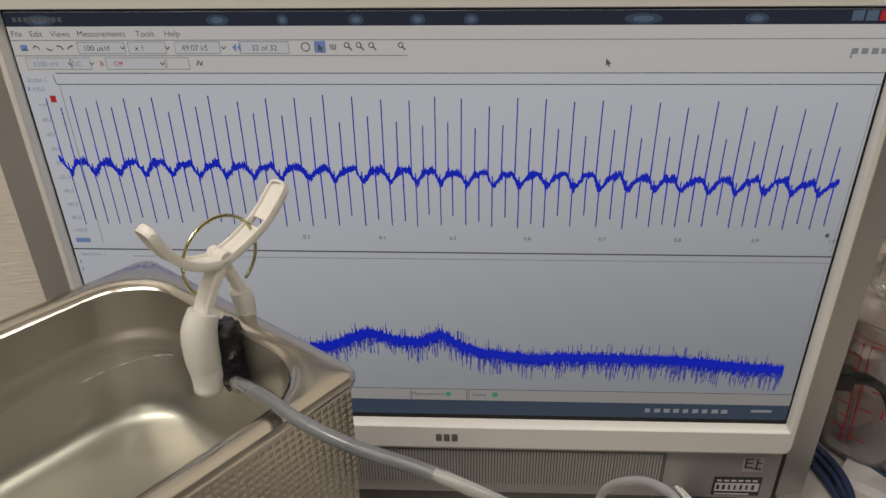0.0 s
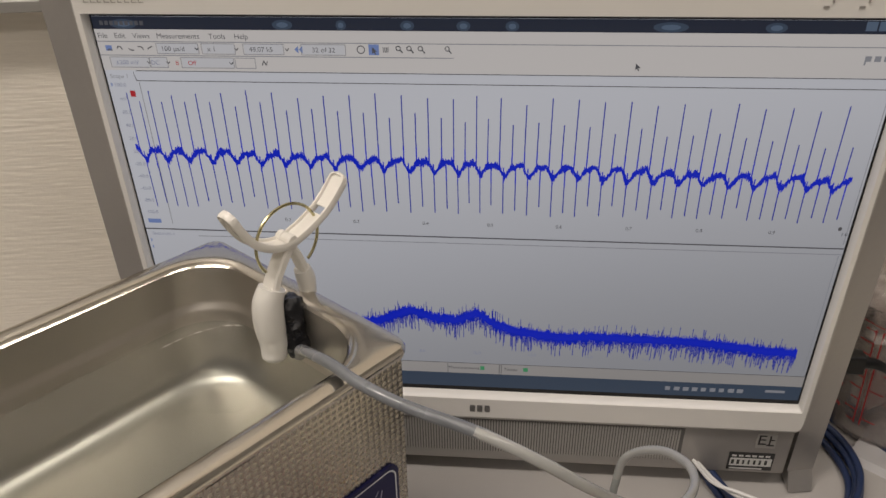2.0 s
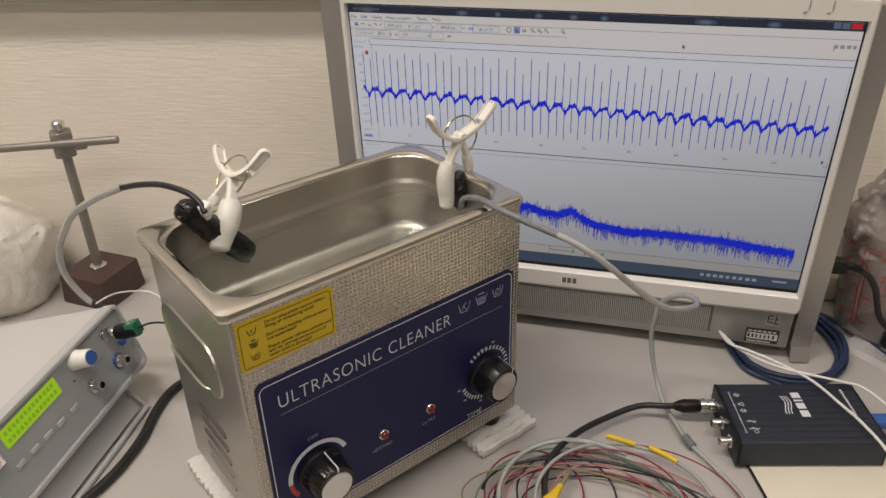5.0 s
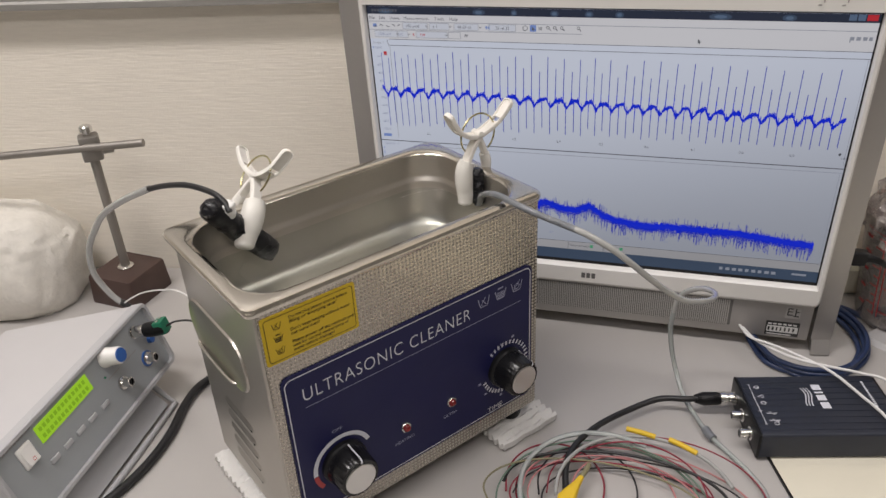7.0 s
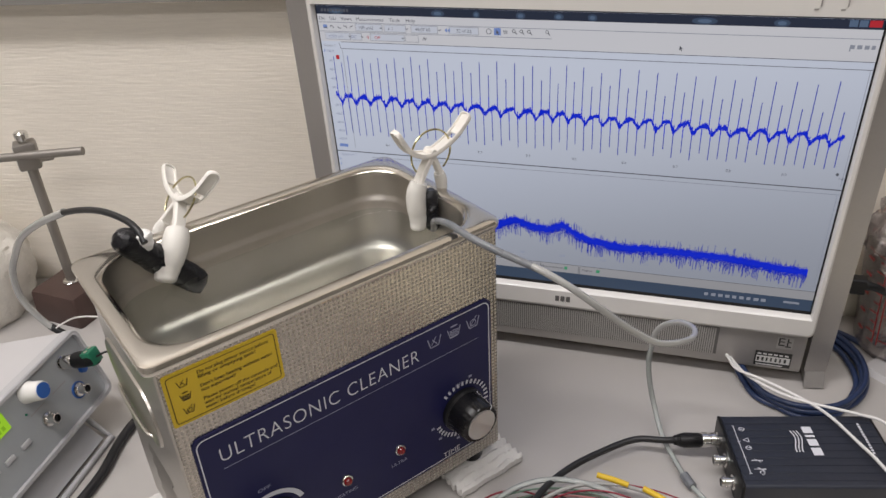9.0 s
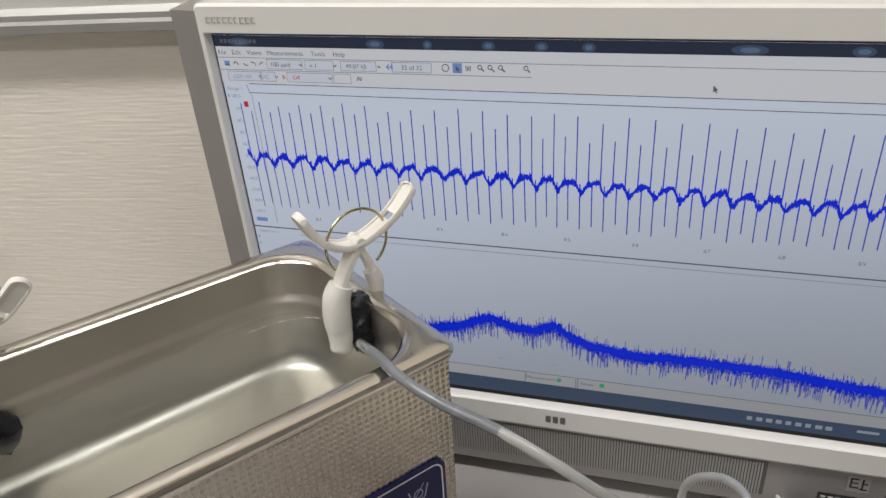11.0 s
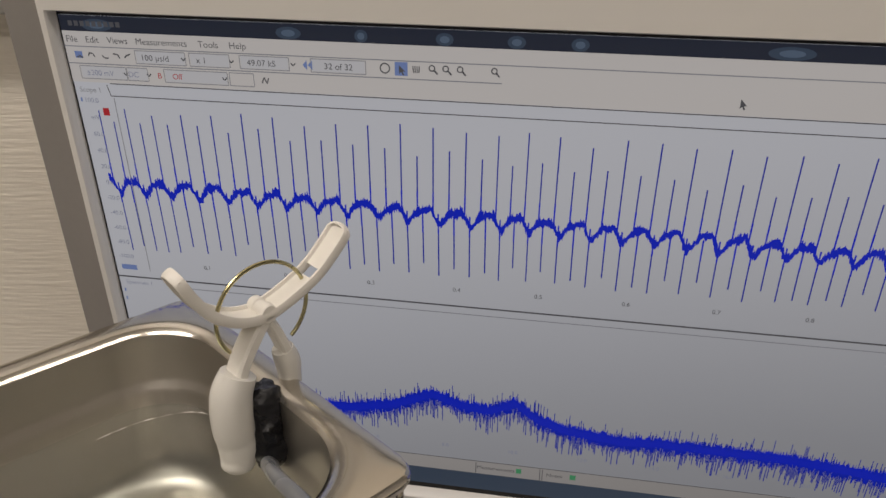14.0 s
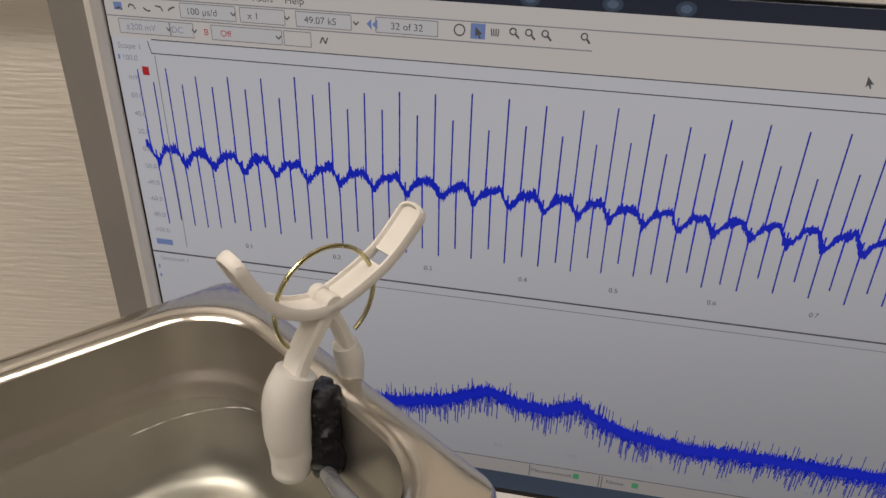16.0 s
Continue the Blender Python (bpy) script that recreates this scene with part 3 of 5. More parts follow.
# small toolbar pictograms
bm = bmesh.new()
rng = random.Random(4)
for x in (-0.2285, -0.2215, -0.2135, -0.2070, -0.2005):
    strokes(bm, [(x - 0.0018 + 0.0009 * k, 0.2462 + 0.0030 * rng.random()) for k in range(5)], 0.0007, YT)
for x in (-0.171, -0.147, -0.117, -0.2035, -0.1900, -0.1515):
    z = 0.2396 if x in (-0.2035, -0.19, -0.1515) else 0.2478
    strokes(bm, ((x - 0.0011, z + 0.0006), (x, z - 0.0007), (x + 0.0011, z + 0.0006)), 0.0006, YT)
for x in (-0.0518, -0.0455, -0.0390, -0.0235):
    strokes(bm, [(x + 0.0013 * math.cos(a), 0.2490 + 0.0013 * math.sin(a)) for a in (2 * math.pi * k / 10 for k in range(11))], 0.0006, YT)
    strokes(bm, ((x + 0.001, 0.2481), (x + 0.0026, 0.2464)), 0.0008, YT)
for k in range(4):
    strokes(bm, ((-0.0602 + 0.0008 * k, 0.2466), (-0.0606 + 0.0010 * k, 0.2496)), 0.0005, YT)
strokes(bm, [(-0.0735 + 0.0022 * math.cos(a), 0.2481 + 0.0022 * math.sin(a)) for a in (2 * math.pi * k / 12 for k in range(13))], 0.0006, YT)
strokes(bm, ((-0.1330, 0.2385), (-0.1318, 0.2412), (-0.1306, 0.2385), (-0.1296, 0.2410)), 0.0006, YT)
for x, z in ((-0.0670, 0.2498), (0.0897, 0.2420)):
    bm.faces.new([bm.verts.new((x + a, YT, z + b)) for a, b in ((0, 0), (0, -0.0040), (0.0010, -0.0031), (0.0018, -0.0046), (0.0024, -0.0043), (0.0017, -0.0029), (0.0030, -0.0028))])
tagged(part("pictogram", bm, LINE_D, screen, flat=True), kind="stuff")
bm = sheet(-0.0690, -0.0630, 0.2450, 0.2511, YT + 0.0002)
sheet(-0.2312, -0.2268, 0.2462, 0.2494, YT + 0.0001, bm)
for x in (-0.1125, -0.1100):
    bm.faces.new([bm.verts.new((x + a, YT, 0.2478 + b)) for a, b in ((0.0022, -0.0022), (0.0022, 0.0022), (0, 0))])
tagged(part("active_tool", bm, SC_BLUE, screen, flat=True), kind="stuff")
# maker's mark on the display, as plain bars
bm = bmesh.new()
for i in range(4):
    sheet(0.2165 + i * 0.0052, 0.2200 + i * 0.0052, 0.2440, 0.2470, YT, bm)
sheet(0.2165, 0.2175, 0.2420, 0.2470, YT, bm)
part("corner_mark", bm, LINE_M, screen, flat=True)
bm = bmesh.new()
for i in range(9):
    x = 0.1400 + i * 0.0065
    sheet(x, x + 0.0035 + 0.001 * rng.random(), 0.0085, 0.0118, YT, bm)
sheet(0.212, 0.226, 0.0100, 0.0122, YT, bm)
tagged(part("tray_icon", bm, LINE_M, screen, flat=True), kind="stuff")

# scope trace: a slow ripple with sharp up and down spikes
rng = random.Random(11)
TX0, TX1, TC = -0.2275, 0.2290, 0.1825
bm = bmesh.new()
bt = bmesh.new()
cols, waves = 1150, 29.0
prev, drift = None, 0.0
for i in range(cols + 1):
    s = i / cols
    x = TX0 + (TX1 - TX0) * s
    ph = s * waves % 1.0
    drift = 0.82 * drift + 0.00055 * rng.uniform(-1, 1)
    c = TC - 0.0120 * s + 0.0034 * math.cos(2 * math.pi * ph + 0.5) + 0.0012 * math.sin(4 * math.pi * ph) + drift
    h = 0.0011 + 0.0022 * rng.random() ** 1.3
    lo, hi = c - h, c + h * 1.1
    if prev:
        bm.faces.new([bm.verts.new(p) for p in ((prev[0], YT, prev[1]), (x, YT, lo), (x, YT, hi), (prev[0], YT, prev[2]))])
    prev = (x, lo, hi)
for k in range(58):
    x = TX0 + (TX1 - TX0) * (k + 0.35) / 58
    c = TC - 0.0120 * k / 58
    up = 0.2225 - 0.006 * (k / 58) + 0.0025 * rng.uniform(-1, 1) - (0.018 * k / 58 + 0.004) * (k % 2)
    down = 0.1440 + 0.008 * rng.uniform(0, 1) * (k % 2) + 0.002 * rng.uniform(0, 1)
    strokes(bt, ((x, c), (x + 0.0002, up)), 0.00068, YT)
    strokes(bt, ((x + 0.0026, c), (x + 0.0029, down)), 0.00068, YT)
    strokes(bm, ((x, c - 0.001), (x + 0.0001, c + 0.012)), 0.0008, YT - 0.0002)
    strokes(bm, ((x + 0.0026, c + 0.001), (x + 0.0027, c - 0.010)), 0.0008, YT - 0.0002)
part("scope_trace", bm, TRACE, screen, "blue scope trace", flat=True)
tagged(part("trace_spike", bt, TRACE_F, screen, "thin blue spikes", flat=True), kind="stuff")

# spectrum trace: a noisy band over bumps
SPEC = ((-0.212, 0.067), (-0.175, 0.060), (-0.14, 0.056), (-0.10, 0.0585), (-0.075, 0.0635), (-0.0525, 0.0735), (-0.035, 0.0675), (-0.020, 0.0660), (-0.0025, 0.0725), (0.012, 0.0630), (0.03, 0.0575), (0.06, 0.0545), (0.083, 0.0560), (0.11, 0.0555), (0.15, 0.0550), (0.18, 0.0525), (0.205, 0.0495), (0.2265, 0.0485))
bm, bt = bmesh.new(), bmesh.new()
cols, prev = 1300, None
xs, zs = [p[0] for p in SPEC], [p[1] for p in SPEC]
for i in range(cols + 1):
    x = xs[0] + (xs[-1] - xs[0]) * i / cols
    c = float(np.interp(x, xs, zs)) - 0.0022
    hi, lo = c + 0.0010 + 0.0034 * rng.random() ** 1.3, c - 0.0038 - 0.0060 * rng.random() ** 1.5
    if prev:
        bm.faces.new([bm.verts.new(p) for p in ((prev[0], YT, prev[1]), (x, YT, lo), (x, YT, hi), (prev[0], YT, prev[2]))])
    prev = (x, lo, hi)
    if i % 2 == 0:
        strokes(bt, ((x, c - 0.004), (x, c - 0.0065 - 0.0125 * rng.random() ** 2.0)), 0.0005, YT)
    if rng.random() < 0.25:
        strokes(bt, ((x, c), (x, c + 0.0035 + 0.0070 * rng.random() ** 2.4)), 0.0004, YT)
part("spectrum_trace", bm, TRACE, screen, "blue noisy spectrum band", flat=True)
tagged(part("spectrum_hair", bt, TRACE_F, screen, "thin blue noise lines", flat=True), kind="stuff")

# the 16:10 display: its rows and columns, and the frame below it, at their true spacing
ROW_A, ROW_B = (-0.0945, -0.052, -0.043, -0.0245, -0.0137, -0.0005, 0.1372, 0.2478, 0.2685, 0.2920), (-0.1135, -0.0985, -0.083, -0.061, -0.050, -0.0256, 0.1263, 0.2463, 0.2685, 0.2885)
COL_A, COL_B = (-0.2425, -0.2312, -0.19, -0.117, -0.0235, 0.0063, 0.1434, 0.2306, 0.2388, 0.2425), (-0.2425, -0.2355, -0.1972, -0.1207, -0.0227, 0.0049, 0.1435, 0.2331, 0.2398, 0.2425)
for ob in monitor.children_recursive:
    lettered = ob.name.startswith("screen_text")
    on_screen = lettered or ob.parent == screen
    if lettered:
        p = ob.matrix_basis.translation
        ob.matrix_basis.translation = (np.interp(p.x, COL_A, COL_B), p.y, np.interp(p.z, ROW_A, ROW_B))
        continue
    for v in ob.data.vertices:
        v.co.z = np.interp(v.co.z, ROW_A, ROW_B)
        if on_screen:
            v.co.x = np.interp(v.co.x, COL_A, COL_B)

# ---- ultrasonic cleaner ----
CLEAN = pose(-0.1230, 0.2004, 0, 0, 0, 52.15)
cleaner = thing("ultrasonic_cleaner", CLEAN, "stainless steel ultrasonic cleaner with navy control panel, filled with water", "ultrasonic cleaner")
BV0, BV1, BZ = -0.0690, 0.0870, 0.026
part("body", loft([[(x, y, z) for x, y in rounded(0.136, (BV1 - BV0) / 2, 0.004, 3, -0.0018, (BV0 + BV1) / 2)] for z in (BZ, 0.2575)], True, False), STEEL_S, cleaner, "smooth stainless steel casing")
part("front_plate", box(-0.1365, 0.1330, -0.0705, -0.0691, BZ + 0.002, 0.257, 0.0006, 1), STEEL_F, cleaner, "waffle stamped stainless steel front")


def rr(hx, hy, r, z):
    return [(x, y, z + 0.004) for x, y in rounded(hx + 0.0021, hy + 0.0047, r, 10, -0.0024, 0.0110)]


part("rim", loft([rr(0.1375, 0.0755, 0.007, 0.2500), rr(0.1390, 0.0770, 0.008, 0.2508), rr(0.1398, 0.0778, 0.0085, 0.2530), rr(0.1398, 0.0778, 0.0085, 0.2550), rr(0.1388, 0.0768, 0.0085, 0.2572), rr(0.1365, 0.0745, 0.0085, 0.2582), rr(0.1315, 0.0695, 0.030, 0.2580), rr(0.1285, 0.0665, 0.032, 0.2570), rr(0.1268, 0.0648, 0.032, 0.2548)], False, False), STEEL_R, cleaner, "rolled steel rim")
part("tank", loft([rr(0.1268, 0.0648, 0.032, 0.2548), rr(0.1262, 0.0642, 0.032, 0.2500),
                   rr(0.1256, 0.0636, 0.032, 0.2340), rr(0.1250, 0.0630, 0.032, 0.2318), rr(0.1238, 0.0618, 0.032, 0.2294), rr(0.1230, 0.0610, 0.032, 0.2270), rr(0.1220, 0.0600, 0.032, 0.1985), rr(0.1207, 0.0587, 0.032, 0.1905), rr(0.1165, 0.0545, 0.030, 0.1842), rr(0.1100, 0.0480, 0.026, 0.1818), rr(0.100, 0.038, 0.020, 0.1812)], False, True), STEEL_T, cleaner, "pressed steel tank")
tagged(part("water", loft([rr(0.1226, 0.0606, 0.032, 0.2215)], False, True), WATER, at=CLEAN), "clear still water standing in the steel tank", "water")

# highlight of the meniscus on the tank wall, modelled as a broken white thread
tagged(part("water_streak", tube([(0.0757, 0.0645, 0.2268), (0.0860, 0.0642, 0.2268), (0.0929, 0.0634, 0.2268), (0.0996, 0.0618, 0.2268), (0.110, 0.0575, 0.2268), (0.1168, 0.0522, 0.2268), (0.1205, 0.0457, 0.2268)], 0.00032, 6, 8, taper=lambda t: 0.05 + 0.95 * abs(math.sin(t * 23) * math.sin(t * 9 + 0.4)) ** 1.5, flatten=1.6), GLUE, at=CLEAN), "thin white thread along the waterline standing in for its glint", "scum")
panel = part("control_panel", loft([[(x, y, z) for x, z in rounded(0.1268, 0.0745, 0.007, 6, -0.0042, 0.1240)] for y in (-0.0731, -0.0745)]), NAVY, cleaner, "navy blue printed control panel", at=pose(0.0022, 0.0025, -0.0040))
lo = [(x, z) for x, z in rounded(0.1243, 0.0720, 0.006, 6, -0.0042, 0.1240)]
part("border_line", strokes(bmesh.new(), lo + lo[:1], 0.0009, -0.0749), INK_W, panel, flat=True)
YF = -0.0749


def fitted(body, x0, x1, z, cap, mat, parent, name="lettering", y=YF, thin=0.0, spacing=1.0):
    ob = letters(name, body, cap / 0.7, mat, parent, pose(x0, y, z, 90), thin=thin, spacing=spacing)
    w = max(v.co.x for v in ob.data.vertices)
    ob.matrix_basis = pose(x0, y, z, 90) @ Matrix.Diagonal(((x1 - x0) / w, 1, 1, 1))
    return ob


fitted("ULTRASONIC CLEANER", -0.1160, 0.0495, 0.1710, 0.0122, INK_W, panel, thin=0.012, spacing=1.10)
part("rule_line", strokes(bmesh.new(), ((-0.1145, 0.1645), (0.1085, 0.1645)), 0.0005, YF), INK_G, panel, flat=True)
fitted("HEATING", -0.0390, -0.0185, 0.0765, 0.0034, INK_G, panel)
fitted("ULTRA", 0.0145, 0.0300, 0.0765, 0.0034, INK_G, panel)
fitted("TIME", 0.0665, 0.0850, 0.0530, 0.0056, INK_W, panel)
fitted("OFF", -0.0965, -0.0865, 0.1265, 0.0032, INK_G, panel)
fitted("ON", 0.0830, 0.0900, 0.1245, 0.0032, INK_G, panel)


def wash_mark(x, z, s, kind, y, mat, parent):
    bm = bmesh.new()
    strokes(bm, [(x - s, z + s * 0.7), (x - s * 0.62, z - s * 0.7), (x + s * 0.62, z - s * 0.7), (x + s, z + s * 0.7)], s * 0.13, y)
    if kind == 0:
        strokes(bm, [(x - s * 0.5, z - s * 0.4), (x + s * 0.3, z + s * 0.7)], s * 0.12, y)
        strokes(bm, [(x - s * 0.3, z + s * 0.4), (x + s * 0.4, z - s * 0.5)], s * 0.12, y)
    elif kind == 1:
        for k in range(5):
            strokes(bm, [(x - s * 0.7 + k * 0.05 * s, z + s * (0.3 - 0.22 * k)), (x + s * 0.7 - k * 0.05 * s, z + s * (0.3 - 0.22 * k))], s * 0.12, y)
        strokes(bm, [(x - s * 0.5, z + s * 0.95), (x + s * 0.5, z + s * 0.95)], s * 0.22, y)
    else:
        strokes(bm, [(x + s * 0.45 * math.cos(a), z + s * 0.45 * math.sin(a)) for a in (2 * math.pi * k / 14 for k in range(15))], s * 0.12, y)
        strokes(bm, [(x - s * 0.6, z - s * 0.6), (x + s * 0.6, z + s * 0.9)], s * 0.1, y)
    part("wash_symbol", bm, mat, parent, flat=True)


for i, u in enumerate((0.0650, 0.0844, 0.1037)):
    wash_mark(u, 0.1823, 0.0064, i, YF, INK_G, panel)


def knob(u, z, turn):
    k = part("knob", turned([(0.0205, 0), (0.0205, 0.004), (0.0192, 0.0055)], 40), BLACKP, panel, at=pose(u, -0.0746, z, 90, 0, 0))
    loops = []
    for r, h in ((0.0190, 0.0050), (0.0180, 0.0245), (0.0170, 0.0262)):
        loops.append([((r - (0.0004 if (i // 2) % 2 else 0)) * math.cos(2 * math.pi * i / 96), (r - (0.0004 if (i // 2) % 2 else 0)) * math.sin(2 * math.pi * i / 96), h) for i in range(96)])
    part("grip", loft(loops), GLOSSK, k, "fluted black grip")
    part("cap", turned([(0.0140, 0.0260), (0.0140, 0.0271), (0.0134, 0.0276), (0.0004, 0.0277)], 40), SPUN, k, "spun metal cap")
    a = radians(turn)
    d = Vector((math.cos(a), math.sin(a), 0))
    n = Vector((-d.y, d.x, 0)) * 0.0007
    bm = bmesh.new()
    pts = [d * 0.0200 + Vector((0, 0, 0.0057)), d * 0.0193 + Vector((0, 0, 0.0062)), d * 0.0186 + Vector((0, 0, 0.0245)), d * 0.0174 + Vector((0, 0, 0.0265)), d * 0.0145 + Vector((0, 0, 0.0268))]
    for p, q in zip(pts, pts[1:]):
        bm.faces.new([bm.verts.new(v) for v in (p - n, p + n, q + n, q - n)])
    part("pointer", bm, INK_W, k, flat=True)
    return k


knob(-0.0895, 0.0930, 80)
knob(0.0890, 0.0985, 50)


def arc_band(u, z, r0, r1, a0, a1, n=30, taper=0.0):
    bm = bmesh.new()
    prev = None
    for i in range(n + 1):
        a = radians(a0 + (a1 - a0) * i / n)
        ro = r1 - taper * (1 - i / n)
        cur = (bm.verts.new((u + r0 * math.cos(a), YF, z + r0 * math.sin(a))), bm.verts.new((u + ro * math.cos(a), YF, z + ro * math.sin(a))))
        if prev:
            bm.faces.new((prev[0], cur[0], cur[1], prev[1]))
        prev = cur
    return bm


part("dial_band", arc_band(-0.0895, 0.0930, 0.0245, 0.0285, 20, 184), INK_W, panel, flat=True)
part("dial_band", arc_band(-0.0895, 0.0930, 0.0245, 0.0285, 185, 218), RED, panel, "red part of the dial scale", flat=True)
bm = bmesh.new()
for k in range(30):
    a = radians(128 - k * 10.3) if k < 15 else radians(-36 - (k - 15) * 9)
    strokes(bm, ((0.0890 + 0.0243 * math.cos(a), 0.0985 + 0.0243 * math.sin(a)), (0.0890 + 0.0285 * math.cos(a), 0.0985 + 0.0285 * math.sin(a))), 0.0022, YF)
part("dial_ticks", bm, INK_W, panel, flat=True)
bm = bmesh.new()
for a in (72, 28, -8, -100, -140, 190):
    x, z = 0.0890 + 0.0318 * math.cos(radians(a)), 0.0985 + 0.0318 * math.sin(radians(a))
    if x < 0.115:
        sheet(x - 0.0016, x + 0.0016, z - 0.0012, z + 0.0012, YF, bm)
tagged(part("dial_figure", bm, INK_G, panel, flat=True), kind="stuff")
for u in (-0.0270, 0.0235):
    led = part("indicator", turned([(0.0052, 0), (0.0052, 0.0015), (0.0046, 0.0025)], 24), CHROME, panel, at=pose(u, -0.0746, 0.0925, 90))
    part("lens", turned([(0.0036, 0.002), (0.0036, 0.0035), (0.0030, 0.0050), (0.0016, 0.0060), (0.0002, 0.0063)], 24), LAMP_R, led, "red domed lens")

label = part("warning_label", loft([[(x, y, z) for x, z in rounded(0.0390, 0.0208, 0.002, 4, -0.0815, 0.2310)] for y in (-0.0731, -0.0735)]), YELLOW, cleaner, "yellow printed warning label", at=pose(-0.0145, 0.0025, -0.0000))
YB = -0.0738
part("frame_line", strokes(bmesh.new(), [(x, z) for x, z in rounded(0.0365, 0.0184, 0.002, 4, -0.0815, 0.2310)] + [(-0.0815 + 0.0365, 0.2474)], 0.0005, YB), INK_B, label, flat=True)
for i, rows in enumerate((("Do not plug power source before", "filling or emptying tank!"), ("Don't keep heating without water", "not supervised!"), ("Please power off the controls and", "wait for normal temperature of", "water before drainage!"))):
    z = 0.2440 - i * 0.0108
    wash_mark(-0.1085, z - 0.002, 0.0036, i, YB, INK_B, label)
    for j, body in enumerate(rows):
        fitted(body, -0.0985, -0.0985 + 0.0520 * len(body) / 33, z - j * 0.0036, 0.0026, INK_B, label, y=YB, thin=-0.008)

# side handle and louvres
hc = (0.026, 0.1785)


def side(pts, x):
    return [(x, y, z) for y, z in pts]


def oval(hy, hz, r):
    return rounded(hy, hz, r, 8, hc[0], hc[1])


part("handle_recess", loft([side(oval(0.0575, 0.0260, 0.0240), -0.1376), side(oval(0.0570, 0.0255, 0.0235), -0.1394), side(oval(0.0560, 0.0245, 0.0225), -0.1398), side(oval(0.0550, 0.0235, 0.0215), -0.1394), side(oval(0.0520, 0.0205, 0.0190), -0.1380)], False, True), STEEL_S, cleaner, "pressed steel carry recess")
part("recess_lip", tube([(-0.1385, 0.075, 0.1560), (-0.1415, 0.066, 0.1555), (-0.1422, 0.036, 0.1550), (-0.1415, 0.006, 0.1545), (-0.1385, -0.003, 0.1540)], 0.0014, 8, 8), STEEL_S, cleaner)
for k in range(5):
    z = 0.112 - k * 0.0150
    part("louvre", loft([[(-0.1376, y, z + 0.004), (-0.1393 + 0.0016 * (abs(y - 0.014) > 0.028), y, z - 0.002), (-0.1376, y, z - 0.0035)] for y in (-0.016, -0.010, 0.038, 0.044)]), STEEL_S, cleaner, "pressed steel cooling louvre")
    part("slot", box(-0.1383, -0.1376, -0.010, 0.038, z - 0.0062, z - 0.0037), BLACKP, cleaner)
for u in (-0.112, 0.112):
    for v in (-0.055, 0.058):
        part("rubber_foot", turned([(0.010, 0.0125), (0.011, 0.015), (0.0115, BZ)], 20), BLACKP, cleaner, "black rubber foot", at=pose(u, v, 0))


def terry(name, hx, hy, h, m, seed, label):
    """A folded terry towel: a lumpy slab with rounded edges and a ribbed pile."""
    rng = random.Random(seed)
    bm = bmesh.new()
    nx, ny = 46, 84
    grid = {}
    for side_, zz in ((1, 1), (-1, 0)):
        for i in range(nx + 1):
            for j in range(ny + 1):
                a, b = 2 * i / nx - 1, 2 * j / ny - 1
                edge = max(0.0, 1 - max(abs(a), abs(b)) ** 7)
                wob = 1 + 0.04 * noise.noise((a * 2 + seed, b * 2, seed))
                pile = 0.0012 * math.sin(j * math.pi / 2 + 0.25 * math.sin(i * 0.5)) + 0.0006 * rng.uniform(-1, 1)
                z = (h * (0.72 + 0.28 * edge) + pile) if zz else 0.0008 + 0.002 * (1 - edge)
                grid[side_, i, j] = bm.verts.new((a * hx * wob + pile, b * hy * wob + pile * 0.7, max(0.0006, z)))
        for i in range(nx):
            for j in range(ny):
                bm.faces.new([grid[side_, *q] for q in ((i, j), (i + 1, j), (i + 1, j + 1), (i, j + 1))])
    rim = [(i, 0) for i in range(nx)] + [(nx, j) for j in range(ny)] + [(i, ny) for i in range(nx, 0, -1)] + [(0, j) for j in range(ny, 0, -1)]
    for p, q in zip(rim, rim[1:] + rim[:1]):
        bm.faces.new((grid[1, *p], grid[-1, *p], grid[-1, *q], grid[1, *q]))
    return tagged(part(name, bm, TERRY, at=m), label, "towel")


terry("folded_towel", 0.036, 0.084, 0.0122, CLEAN @ pose(0.114, -0.001, 0), 1, "white ribbed terry towel folded under the steel cleaner")
terry("folded_towel", 0.034, 0.088, 0.0122, CLEAN @ pose(-0.114, 0.004, 0), 2, "white ribbed terry towel folded under the steel cleaner")


# ---- clips with their taped sensors ----
def strip(path, w, t, bm, steps=6):
    """A flat bar of width w (along y) and thickness t swept along (x, z) points."""
    pts = smooth_path([(x, 0, z) for x, z in path], steps)
    loops = []
    for i, p in enumerate(pts):
        d = (pts[min(i + 1, len(pts) - 1)] - pts[max(i - 1, 0)]).normalized()
        n = Vector((-d.z, 0, d.x)) * t / 2
        ww = w / 2 if not callable(w) else w(i / (len(pts) - 1)) / 2
        loops.append([tuple(p + n * a + Vector((0, ww * b, 0))) for a, b in ((1, 0.8), (0.6, 1), (-0.6, 1), (-1, 0.8), (-1, -0.8), (-0.6, -1), (0.6, -1), (1, -0.8))])
    return loft(loops, bm=bm)


